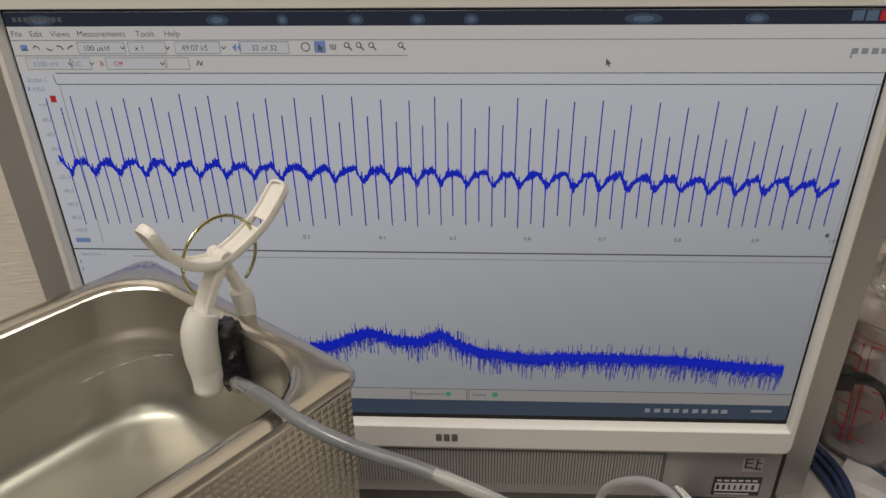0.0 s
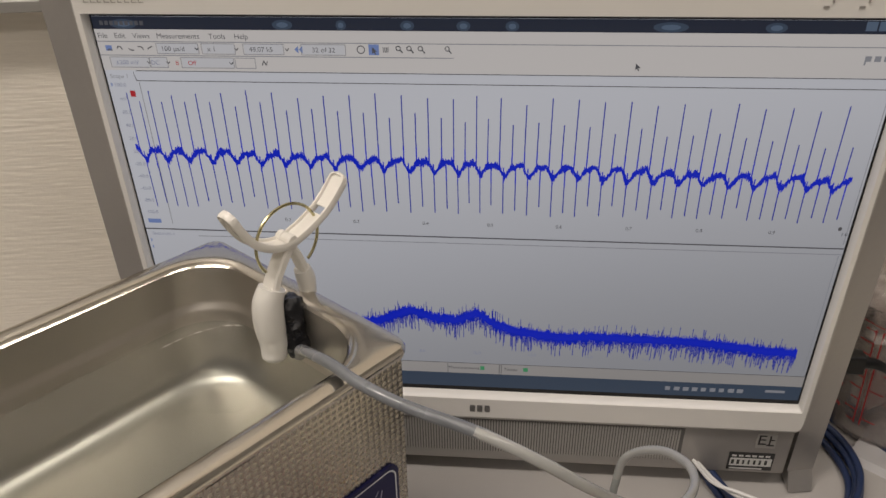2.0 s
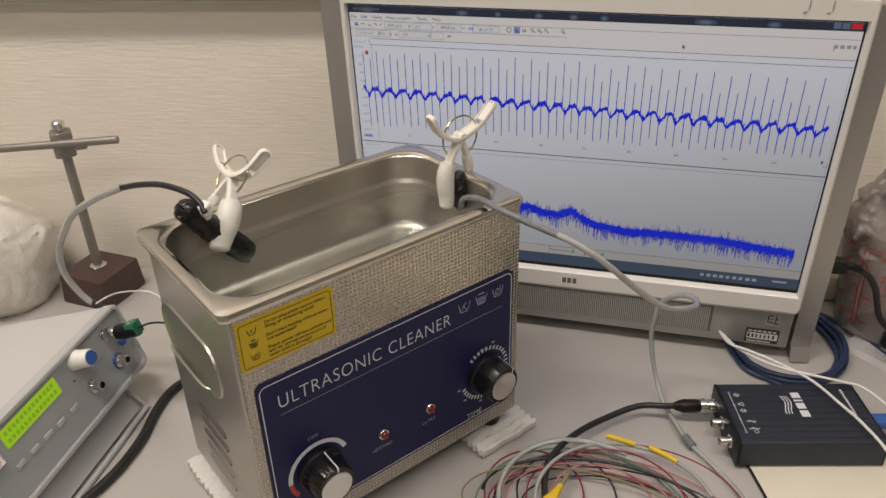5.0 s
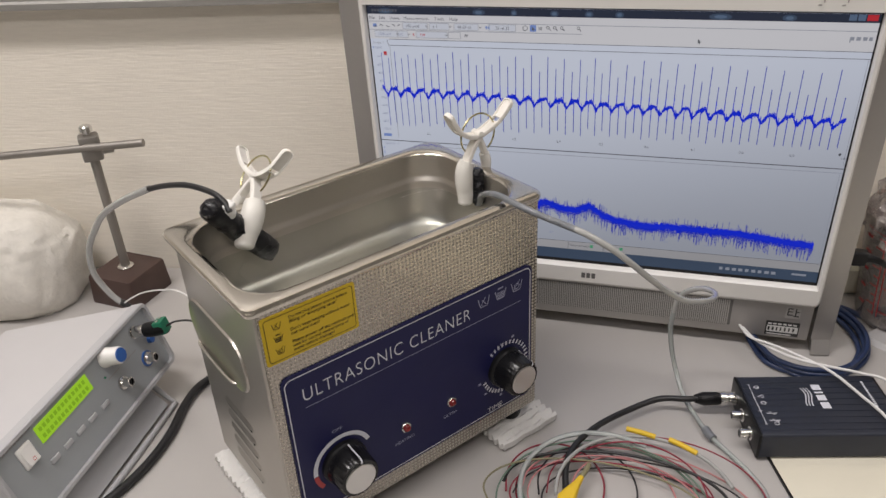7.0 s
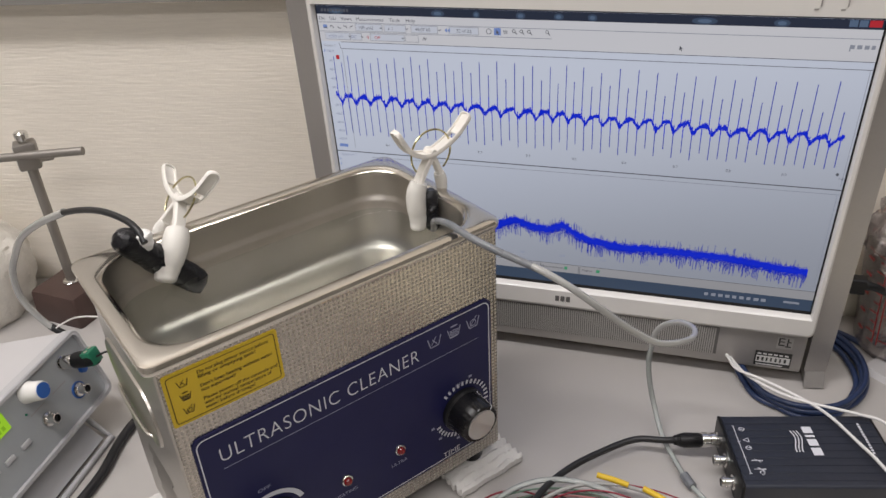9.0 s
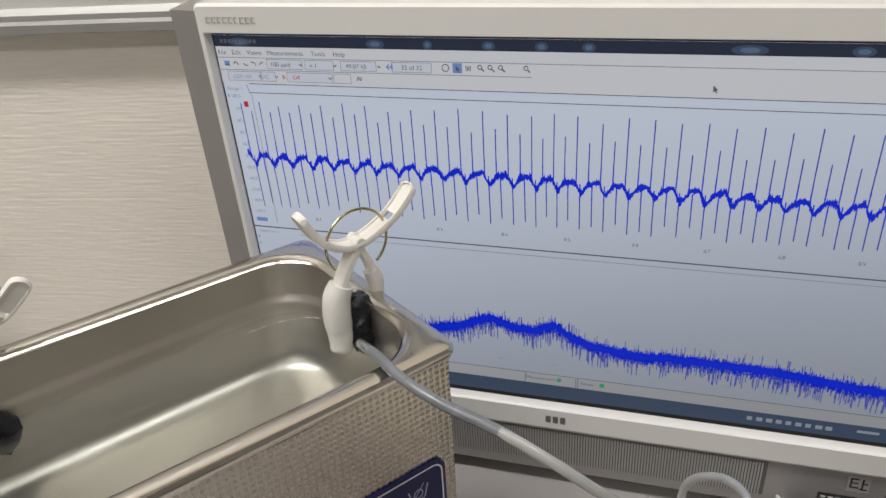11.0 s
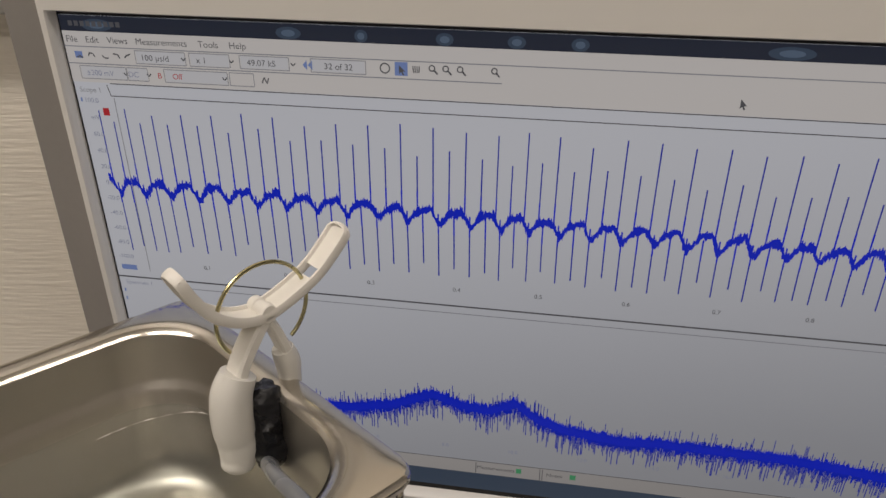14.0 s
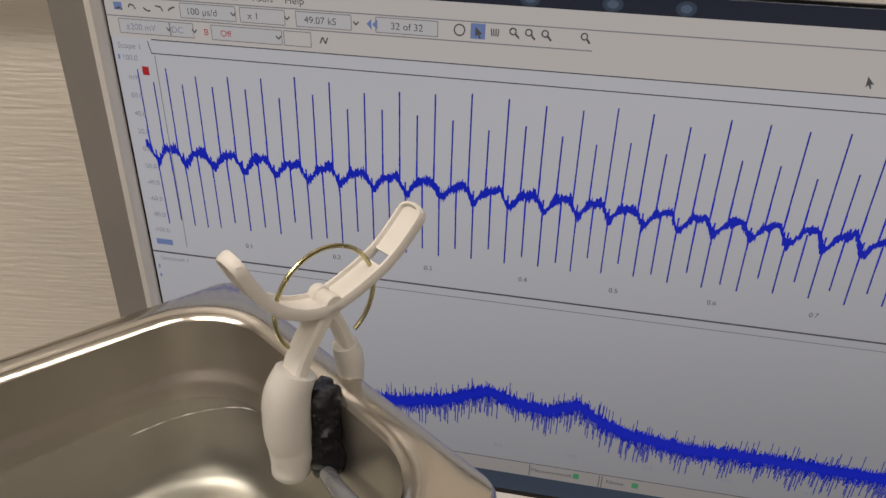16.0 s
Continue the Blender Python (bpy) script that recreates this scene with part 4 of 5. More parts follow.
def handle(path, bm, w=0.0118):
    """A hollow clip handle: two side ribs that meet round the tip, and a web with an open slot and a hole."""
    pts = smooth_path([(x, 0, z) for x, z in path], 8)
    n = len(pts) - 1
    ribs = []
    for sy in (1, -1):
        ribs.append([p + Vector((0, sy * (w / 2 - 0.0008), 0)) for p in pts[: n - 3]])
    tip = pts[n - 3]
    end = (pts[n] - tip)
    arc = [tip + end * math.sin(a) + Vector((0, (w / 2 - 0.0008) * math.cos(a), 0)) for a in (math.pi * k / 10 for k in range(1, 10))]
    full = ribs[0] + arc + ribs[1][::-1]
    loops = []
    for i, p in enumerate(full):
        d = (full[min(i + 1, len(full) - 1)] - full[max(i - 1, 0)]).normalized()
        up = Vector((0, 1, 0)).cross(pts[n] - pts[n // 2]).normalized()
        up = (up - d * up.dot(d)).normalized()
        sd = d.cross(up)
        loops.append([tuple(p + up * a * 0.0021 + sd * b * 0.0009) for a, b in ((1, 0.5), (0.5, 1), (-0.5, 1), (-1, 0.5), (-1, -0.5), (-0.5, -1), (0.5, -1), (1, -0.5))])
    loft(loops, bm=bm)
    k1, k2, k3 = n * 44 // 100, n * 56 // 100, n * 97 // 100
    strip([(p.x, p.z) for p in pts[:k1 + 1]], w - 0.001, 0.0016, bm, 1)
    strip([(p.x, p.z) for p in pts[k2:k3 + 1]], w - 0.001, 0.0014, bm, 1)
    return bm


def sensor_clip(m, inner, outer, thick, label):
    c = thing("plastic_clip", m, label, "clip", "clips on the tank rim")
    arm = handle([(-0.002, -0.001), (0.011, 0.0030), (0.0235, 0.0090), (0.0330, 0.0170), (0.0390, 0.0235)], bmesh.new())
    strip([(0.001, 0.0), (inner * 0.35, -0.009), (inner * 0.75, -0.020), (inner, -0.034)], 0.0098, 0.0050, arm)
    part("arm", arm, CLIPW, c)
    arm = handle([(0.002, -0.001), (-0.011, 0.0015), (-0.0215, 0.0080), (-0.0285, 0.0180), (-0.0330, 0.0275)], bmesh.new())
    strip([(-0.001, 0.0), (outer * 0.5, -0.010), (outer, -0.024), (outer * 0.9, -0.036)], 0.0078, 0.0040, arm)
    part("arm", arm, CLIPW, c)
    bm = turned([(0.0030, -0.0056), (0.0034, -0.0050), (0.0034, -0.0018), (0.0029, -0.0014), (0.0029, 0.0014), (0.0034, 0.0018), (0.0034, 0.0050), (0.0030, 0.0056)], 20)
    part("hinge", bm, CLIPW, c, at=pose(0, 0, 0.0012, 90))
    part("ring_spring", ring((0.0005, 0.0, 0.0), 0.0196, 0.00085, pose(0, 0, 0, 90).to_3x3(), 48, a0=-55, a1=218), BRASS, c, "yellowish round wire spring")
    fat = lambda t: 0.86 + 0.14 * math.sin(math.pi * min(1, t * 1.3)) - 0.03 * math.cos(t * 21) * (t > 0.6) - 0.32 * max(0, (t - 0.88) / 0.12) ** 3
    part("inner_sleeve", tube([(inner * 0.78, 0, -0.0225), (inner * 1.02, 0, -0.031), (inner * 1.10, -0.001, -0.043), (inner * 1.08, -0.002, -0.055), (inner * 1.20, -0.003, -0.0635)], thick, 18, 8, taper=fat, flatten=0.92), SILICONE, c, "milky silicone sleeve over the jaw")
    part("outer_sleeve", tube([(outer * 0.85, 0, -0.0200), (outer * 1.10, 0, -0.029), (outer * 1.10, 0, -0.044)], 0.0052, 16, 8, taper=fat), SILICONE, c, "milky silicone sleeve over the jaw")
    return c


sensor_clip(CLEAN @ pose(0.1280, 0.0050, 0.2955), -0.0165, 0.0085, 0.0090, "white plastic clip with ring spring gripping the tank rim")
gaze = (CLEAN.to_3x3().inverted() @ Vector((-0.25, 0.55, -0.30))).normalized()
sensor_clip(CLEAN @ pose(-0.0530, 0.092, 0.282) @ Matrix.Rotation(radians(20), 4, gaze) @ pose(0, 0, 0, 28, 20, 105), -0.0165, 0.0120, 0.0104, "white plastic clip tilted on the tank rim holding a taped rod")


def lumpy(path, r, seed, amp=0.16, seg=22, steps=9):
    bm = tube(path, r, seg, steps, taper=lambda t: max(0.03, 1 - abs(2 * t - 1) ** 9) ** 0.5)
    for v in bm.verts:
        k = noise.noise(v.co * 190 + Vector((seed, 0, 0))) * amp + noise.noise(v.co * 420 + Vector((0, seed, 0))) * amp * 0.5
        v.co += (v.co - Vector(path[len(path) // 2])).normalized() * r * k
    return bm


sensor = thing("taped_sensor", CLEAN, "black taped sensor with a grey hose clipped to the tank", "sensor")
part("tape_wrap", lumpy([(0.1252, 0.0045, 0.2640), (0.1235, 0.0025, 0.2540), (0.1225, -0.0005, 0.2430), (0.1210, -0.0025, 0.2300)], 0.0074, 3, 0.35), TAPE, sensor)
rod = thing("taped_rod", CLEAN, "black taped rod with a white putty blob and cable", "sensor")
part("tape_wrap", lumpy([(-0.1112, 0.0655, 0.2835), (-0.0997, 0.0675, 0.2690), (-0.0817, 0.0695, 0.2450), (-0.0637, 0.0705, 0.2230), (-0.0602, 0.0710, 0.2190)], 0.0108, 8, 0.2, 26), TAPE, rod)
part("putty", lumpy([(-0.0942, 0.0640, 0.2680), (-0.0937, 0.0620, 0.2750), (-0.0937, 0.0610, 0.2820)], 0.0064, 5, 0.25, 18), GLUE, rod, "white putty round the cable entry")


def inv(p):
    """A point of the room in the cleaner's own axes."""
    return tuple(CLEAN.inverted() @ Vector(p))


part("hose_sheath", tube([(0.1207, -0.0012, 0.2300), (0.1179, -0.0082, 0.2345), (0.1086, -0.0223, 0.2500), (0.1007, -0.0432, 0.2620), (0.0978, -0.0616, 0.2668), (0.0965, -0.0792, 0.2672), inv((0.0204, 0.2163, 0.2650)), inv((0.0430, 0.2125, 0.2589)), inv((0.0574, 0.2088, 0.2558))], 0.0028, 14, 10), TUBE_G, sensor, "dark grey sheathed hose")
LOOP = [(0.0513, 0.2104, 0.2572), (0.0626, 0.2072, 0.2543), (0.0807, 0.2055, 0.2451), (0.0975, 0.2085, 0.2310), (0.1138, 0.2186, 0.2118), (0.1292, 0.2296, 0.1941), (0.1447, 0.2404, 0.1799), (0.1611, 0.2589, 0.1690), (0.1723, 0.2819, 0.1585), (0.1740, 0.3037, 0.1510), (0.1655, 0.3244, 0.1410), (0.1535, 0.3360, 0.1289), (0.1457, 0.3421, 0.1151), (0.1431, 0.3437, 0.0977)]
part("hose", tube([inv(p) for p in LOOP], 0.0027, 14, 10), TUBE_C, sensor, "translucent plastic hose with a loose loop")
THIN = [inv(p) for p in ((0.1434, 0.3436, 0.0980), (0.1421, 0.3442, 0.0780), (0.1459, 0.3441, 0.0500), (0.1525, 0.3395, 0.0260), (0.1610, 0.3193, 0.0120), (0.1738, 0.2935, 0.0070), (0.1866, 0.2699, 0.0055), (0.2033, 0.2498, 0.0050), (0.2230, 0.2234, 0.0050), (0.2336, 0.1982, 0.0050), (0.2295, 0.1632, 0.0050))]
part("thin_hose", tube(THIN, 0.0026, 12, 8, taper=lambda t: 1.0 - 0.15 * t), HOSE_T, sensor, "thin translucent hose with wire inside")
part("inner_wire", tube(THIN, 0.0004, 8, 8), CABLE_N, sensor, "dark wire inside the clear hose")
part("hose_joint", tube([inv(p) for p in ((0.1824, 0.2774, 0.0062), (0.1866, 0.2699, 0.0058), (0.1898, 0.2656, 0.0056))], 0.0044, 12, 3), TUBE_G, sensor)

part("dark_sheath", tube([inv(p) for p in ((-0.2250, 0.1587, 0.2760), (-0.2327, 0.1639, 0.2830), (-0.2476, 0.1709, 0.2865), (-0.2749, 0.1804, 0.2860), (-0.3043, 0.1897, 0.2790), (-0.3315, 0.1984, 0.2690))], 0.0026, 12, 8), CABLE_K, rod, "black heat-shrink sheath")
part("hose", tube([inv(p) for p in ((-0.3270, 0.1973, 0.2710), (-0.3686, 0.2091, 0.2500), (-0.4055, 0.2201, 0.2260), (-0.4321, 0.2299, 0.1980), (-0.4506, 0.2362, 0.1720), (-0.4576, 0.2405, 0.1400), (-0.4496, 0.2446, 0.1140), (-0.4397, 0.2465, 0.1010))], 0.0033, 12, 8), TUBE_C, rod, "translucent plastic hose")
part("dark_end", tube([inv(p) for p in ((-0.4419, 0.2465, 0.1030), (-0.4332, 0.2478, 0.0960), (-0.4268, 0.2502, 0.0900))], 0.0036, 10, 3), CABLE_K, rod)

# ---- signal generator ----
GEN = pose(-0.3815, 0.1215, 0.035, -16, 0, 93)
gen = thing("signal_generator", GEN, "pale grey signal generator with lit green display propped on stand", "signal generator")
GW, GH, GD = 0.121, 0.079, 0.19
part("case", loft([[(x, y, z) for x, z in rounded(GW - 0.002, GH / 2 - 0.0015, 0.006, 5, 0, GH / 2)] for y in (0.006, GD)]), GEN_TOP, gen, "pale grey case")
o1, o2 = rounded(GW, GH / 2, 0.009, 6, 0, GH / 2), rounded(GW - 0.0045, GH / 2 - 0.0045, 0.006, 6, 0, GH / 2)
part("front_bezel", loft([xz(o1, 0.0075), xz(o1, -0.003), xz(rounded(GW - 0.0012, GH / 2 - 0.0012, 0.008, 6, 0, GH / 2), -0.0045), xz(o2, -0.0045), xz(o2, 0.0012)], False, False), GEN_B, gen, "grey plastic front rim")
part("fascia", loft([xz(o2, 0.004), xz(o2, 0.0)]), GEN_F, gen, "grey printed front plate")
disp = part("display", box(-0.0665, 0.0095, -0.0012, 0.0, 0.0510, 0.0685, 0.0004, 1), LCD, gen, "lit yellow-green display")
bm = bmesh.new()
for row in (0.0565, 0.0640):
    for k in range(13):
        sheet(-0.063 + k * 0.0053, -0.0595 + k * 0.0053, row - 0.0022, row + 0.0018, -0.0015, bm)
part("display_text", bm, LCD_T, disp, flat=True)
bm = bmesh.new()
for k in range(8):
    sheet(-0.104 + k * 0.0047, -0.1005 + k * 0.0047, 0.0706, 0.0738, -0.0004, bm)
part("maker_bar", bm, EDGE, gen, "dark badge bars", flat=True)
bm = bmesh.new()
for x0, x1, z in ((-0.05, 0.004, 0.0730), (0.030, 0.050, 0.0445), (0.060, 0.080, 0.0440), (0.055, 0.07, 0.071)):
    sheet(x0, x1, z - 0.0006, z + 0.0006, -0.0004, bm)
tagged(part("fascia_print", bm, EDGE, gen, flat=True), kind="stuff")
sw = part("rocker_switch", box(-0.0935, -0.0765, -0.003, 0.0, 0.0450, 0.0660, 0.001), WHITE, gen, "white rocker switch")
part("rocker", loft([[(x, -0.003, 0.0470), (x, -0.0065, 0.0480), (x, -0.0042, 0.0555), (x, -0.0035, 0.0640), (x, -0.003, 0.0645)] for x in (-0.0910, -0.0790)]), WHITE, sw)
bm = bmesh.new()
strokes(bm, [(-0.085 + 0.0016 * math.cos(a), 0.0515 + 0.0016 * math.sin(a)) for a in (2 * math.pi * k / 14 for k in range(15))], 0.0005, -0.0068)
part("switch_mark", bm, CUP_INK, sw, flat=True)
for x, z in ((0.0105, 0.0295), (-0.0098, 0.0305), (-0.0281, 0.0315), (-0.0465, 0.0320), (-0.0652, 0.0325)):
    part("push_button", box(x - 0.0055, x + 0.0055, -0.0022, 0.0, z - 0.0024, z + 0.0024, 0.0007), GEN_B, gen)
dial = part("tuning_knob", turned([(0.0105, 0), (0.0100, 0.0045), (0.0092, 0.006), (0.0088, 0.0185), (0.0080, 0.0198)], 28), WHITE, gen, "white tuning knob with blue cap", at=pose(0.041, -0.0002, 0.0640, 90))
part("cap", turned([(0.0074, 0.0197), (0.0072, 0.0206), (0.0003, 0.0208)], 28), BLUEP, dial, "blue knob cap")


def bnc(parent, m, blue=False, name="bnc_socket"):
    ob = part(name, turned([(0.0068, 0), (0.0068, 0.002), (0.0048, 0.0024), (0.0048, 0.0115), (0.0042, 0.0120), (0.0036, 0.0120), (0.0034, 0.0060)], 24), CHROME, parent, "metal bnc socket", at=m)
    part("insulator", turned([(0.0033, 0.0055), (0.0028, 0.0100), (0.0010, 0.0102)], 18), BLACKP, ob)
    for a in (0, 180):
        part("lug", turned([(0.0009, 0.0044), (0.0009, 0.0066)], 10), CHROME, ob, at=pose(0, 0, 0.0085, 90, 0, a))
    return ob


bnc(gen, pose(0.0870, -0.0002, 0.0270, 90))
bnc(gen, pose(0.0424, -0.0002, 0.0300, 90))
sock = bnc(gen, pose(0.0885, -0.0002, 0.0600, 90))
part("ring_mark", ring((0.0870, -0.0008, 0.0270), 0.0078, 0.0008, pose(0, 0, 0, 90).to_3x3(), 24), BLUEP, gen, "blue ring round the socket")
part("blue_button", turned([(0.0042, 0), (0.0040, 0.004), (0.0002, 0.0048)], 18), BLUEP, gen, at=pose(0.1035, -0.0002, 0.0400, 90))
part("status_led", turned([(0.0012, 0), (0.0008, 0.0012), (0.0001, 0.0014)], 10), GREENP, gen, at=pose(0.0276, -0.0002, 0.0490, 90))
bail = part("bail_stand", tube([(-0.085, 0.016, 0.0), (-0.085, -0.0035, -0.0345), (0.0, -0.004, -0.0352), (0.085, -0.0035, -0.0345), (0.085, 0.016, 0.0)], 0.0034, 10, 1, smooth=False), GEN_B, gen, "grey folding stand")
part("bail_plate", loft([[(x, y, z) for y, z in ((0.018, 0.0005), (0.0205, 0.0005), (0.0035, -0.0310), (0.0010, -0.0310))] for x in (-0.080, 0.080)]), GEN_B, bail)
for x in (-0.09, 0.09):
    part("rear_foot", turned([(0.007, -0.004), (0.008, 0.001)], 16), BLACKP, gen, at=pose(x, GD - 0.02, 0.0))

plug = thing("bnc_terminal_plug", GEN, "black bnc plug with a green screw terminal on the signal generator", "plug")
part("shell", turned([(0.0062, 0.004), (0.0066, 0.006), (0.0066, 0.0140), (0.0058, 0.016)], 24), CHROME, plug, at=pose(0.0885, -0.0002, 0.0600, 90))
part("barrel", turned([(0.0058, 0.0158), (0.0078, 0.018), (0.0082, 0.024), (0.0080, 0.040), (0.0070, 0.043)], 24), BLACKP, plug, at=pose(0.0885, -0.0002, 0.0600, 90))
term = part("terminal", box(0.0820, 0.0950, -0.0440, -0.0330, 0.0545, 0.0690, 0.0008), GREENP, plug, "green screw terminal")
for dx in (-0.003, 0.003):
    part("screw", turned([(0.0019, 0), (0.0019, 0.0008), (0.0003, 0.0010)], 12), CHROME, term, at=pose(0.0885 + dx, -0.0385, 0.0689))
part("lead", tube([(0.0885, -0.042, 0.0600), (0.092, -0.055, 0.0620), (0.097, -0.070, 0.0560), (0.100, -0.085, 0.042)], 0.0011, 8, 6), CABLE_K, plug)

wire = thing("thin_white_wire", pose(0, 0, 0), "thin white wire from the hose end to the steel cleaner", "wire")
part("wire", tube([(-0.4395, 0.2460, 0.0985), (-0.4247, 0.2473, 0.1085), (-0.4076, 0.2475, 0.1175), (-0.3762, 0.2371, 0.1310), (-0.3448, 0.2261, 0.1395), (-0.3081, 0.2062, 0.1380)], 0.0009, 8, 8), CABLE_W, wire)

# ---- retort stand ----
stand = thing("retort_stand", pose(-0.5575, 0.402, 0, 0, 0, 40), "steel retort stand with a dark brown block base", "stand")
part("base", loft([[(x, y, z) for x, y in rounded(h, h, 0.004, 3)] for h, z in ((0.0365, 0.0), (0.037, 0.002), (0.0350, 0.038), (0.0338, 0.0405))]), BROWN, stand, "dark brown cast base", at=pose(0, 0, 0, 0, 0, 43))
part("collar", turned([(0.0105, 0.0402), (0.0105, 0.0430), (0.0085, 0.0445)], 24), CHROME, stand)
part("rod", turned([(0.0058, 0.040), (0.0058, 0.228), (0.0050, 0.2300)], 20), RODM, stand)
clampb = part("boss_head", box(-0.012, 0.012, -0.011, 0.011, 0.197, 0.229, 0.003), RODM, stand, "grey cast clamp head")
part("thumb_screw", turned([(0.0045, 0.0), (0.0045, 0.006), (0.0075, 0.0065), (0.0075, 0.0125), (0.0060, 0.0140)], 18), CHROME, clampb, at=pose(0, 0, 0.2270))
part("wing_screw", tube([(0.010, 0, 0.205), (0.018, 0.002, 0.204), (0.024, 0.004, 0.203)], 0.0036, 10, 3), RODM, clampb)
arm_d = Vector((0.166, 0.04, 0)).normalized()
q = pose(0, 0, 0, 0, 0, -40).to_3x3() @ arm_d
bm = tube([tuple(q * a + Vector((0, 0, 0.2165 + 0.06 * a)) + q.cross(Vector((0, 0, 1))) * 0.012) for a in (-0.26, 0.0, 0.072)], 0.0048, 14, 2, smooth=False)
part("cross_bar", bm, RODM, stand)

# ---- heap of white cloth ----
bm = bmesh.new()
bmesh.ops.create_icosphere(bm, subdivisions=5, radius=1.0)
for v in bm.verts:
    n = v.co.normalized()
    box_n = Vector([math.copysign(abs(c) ** 0.72, c) for c in n])
    k = 1 + 0.10 * noise.noise(n * 1.6 + Vector((3, 1, 0))) + 0.045 * abs(noise.noise(n * 3.2 + Vector((0, 4, 1)))) + 0.016 * noise.noise(n * 15) + 0.020 * noise.noise(n * 46)
    v.co = Vector((box_n.x * 0.118 * k, box_n.y * 0.070 * k, max(0.0, 0.052 + box_n.z * 0.080 * k)))
tagged(part("white_cloth", bm, FLUFF, at=pose(-0.7300, 0.362, 0, 0, 0, 9)), "heap of fluffy white cloth lying on the desk", "cloth")

# ---- pocket oscilloscope ----
PICO = pose(0.2180, 0.2905, 0.0, 0, 0, 12.5)
pico = thing("usb_oscilloscope", PICO, "dark blue metal usb oscilloscope box on a cream card", "oscilloscope")
PW, PD, PH = 0.136, 0.0430, 0.0335
part("case", loft([[(x, y, z) for y, z in rounded(PD, (PH - 0.004) / 2, 0.003, 4, 0, (PH + 0.004) / 2)] for x in (0.003, PW)]), SCOPE, pico, "dark blue ribbed metal case")
bm = bmesh.new()
for k in range(9):
    y = -0.034 + k * 0.0085
    box(0.0035, PW - 0.0005, y - 0.0022, y + 0.0022, PH - 0.0004, PH + 0.0005, 0.0002, 1, bm)
tagged(part("top_rib", bm, SCOPE, pico), kind="stuff")
part("end_plate", box(0.0, 0.0032, -PD, PD, 0.004, PH - 0.0003, 0.0012), BLACKP, pico)
part("end_plate", box(PW, PW + 0.003, -PD, PD, 0.004, PH - 0.0003, 0.0012), BLACKP, pico)
for x in (0.015, PW - 0.015):
    for y in (-0.03, 0.03):
        part("rubber_foot", turned([(0.005, 0.0030), (0.0055, 0.0042)], 14), BLACKP, pico, at=pose(x, y, 0))
for y in (0.0260, 0.0010, -0.0245):
    bnc(pico, pose(0.0004, y, 0.0185, 0, -90, 0))
# printed marks on the lid
ZT = PH + 0.0008


def lid(bm, pts, w):
    for (x0, y0), (x1, y1) in zip(pts, pts[1:]):
        d = Vector((x1 - x0, y1 - y0))
        n = Vector((-d.y, d.x)).normalized() * w / 2
        bm.faces.new([bm.verts.new((x, y, ZT)) for x, y in ((x0 - n.x, y0 - n.y), (x1 - n.x, y1 - n.y), (x1 + n.x, y1 + n.y), (x0 + n.x, y0 + n.y))])


bm = bmesh.new()
lid(bm, ((0.0105, 0.028), (0.0105, -0.029)), 0.0006)
for y in (0.028, 0.0085, -0.010, -0.029):
    lid(bm, ((0.0090, y), (0.0120, y)), 0.0006)
for y in (0.024, 0.001):
    lid(bm, [(0.0170 + 0.0022 * math.cos(a), y + 0.0022 * math.sin(a)) for a in (2 * math.pi * k / 12 for k in range(13))], 0.0006)
    lid(bm, ((0.0140, y), (0.0200, y)), 0.0006)
lid(bm, ((0.0145, 0.0105), (0.0195, 0.0130), (0.0195, 0.0080), (0.0145, 0.0105)), 0.0006)
for y in (-0.0140, -0.0240):
    lid(bm, ((0.0150, y), (0.0250, y)), 0.0008)
    lid(bm, ((0.0180, y + 0.002), (0.0230, y - 0.002)), 0.0008)
lid(bm, [(0.0205 + 0.002 * math.cos(a), -0.0280 + 0.002 * math.sin(a)) for a in (2 * math.pi * k / 12 for k in range(13))], 0.0006)
part("lid_print", bm, INK_W, pico, flat=True)
bm = bmesh.new()
for y0, y1 in ((0.0270, 0.0190), (0.0165, 0.0140), (0.0115, 0.0035), (0.0010, -0.0080)):
    lid(bm, ((0.0750, y0), (0.0750, y1)), 0.0085)
for k in range(3):
    lid(bm, [(0.0650 - k * 0.0028 + 0.002 * math.sin(t * 5), 0.022 - t * 0.026) for t in (j / 10 for j in range(11))], 0.0010)
part("lid_emblem", bm, INK_W, pico, "white emblem shapes", flat=True)
bm = bmesh.new()
for k in range(12):
    y = 0.030 - k * 0.0032
    lid(bm, ((0.1215, y), (0.1215 + 0.0022, y)), 0.0022)
part("model_bar", bm, INK_W, pico, "white print bars", flat=True)
part("usb_plug", box(PW + 0.002, PW + 0.030, -0.004, 0.010, 0.0125, 0.0225, 0.002), BLUEP, pico, "blue usb plug")

card = thing("cream_card", pose(0.2375, 0.2600, 0, 0, 0, -72), "cream card with a dark edge lying on the desk", "card")
part("sheet", box(0.0015, 0.30, 0.0015, 0.26, 0.0004, 0.0028, 0.0004, 1), PAPER, card)
part("edge", box(0.0, 0.30, 0.0, 0.0015, 0.0002, 0.0032), BLACKP, card, "dark edge binding")


def cable(name, pts, r, mat, label, category="cable", seg=10, steps=8):
    t = thing(name, pose(0, 0, 0), label, category)
    part("lead", tube(pts, r, seg, steps), mat, t)
    return t


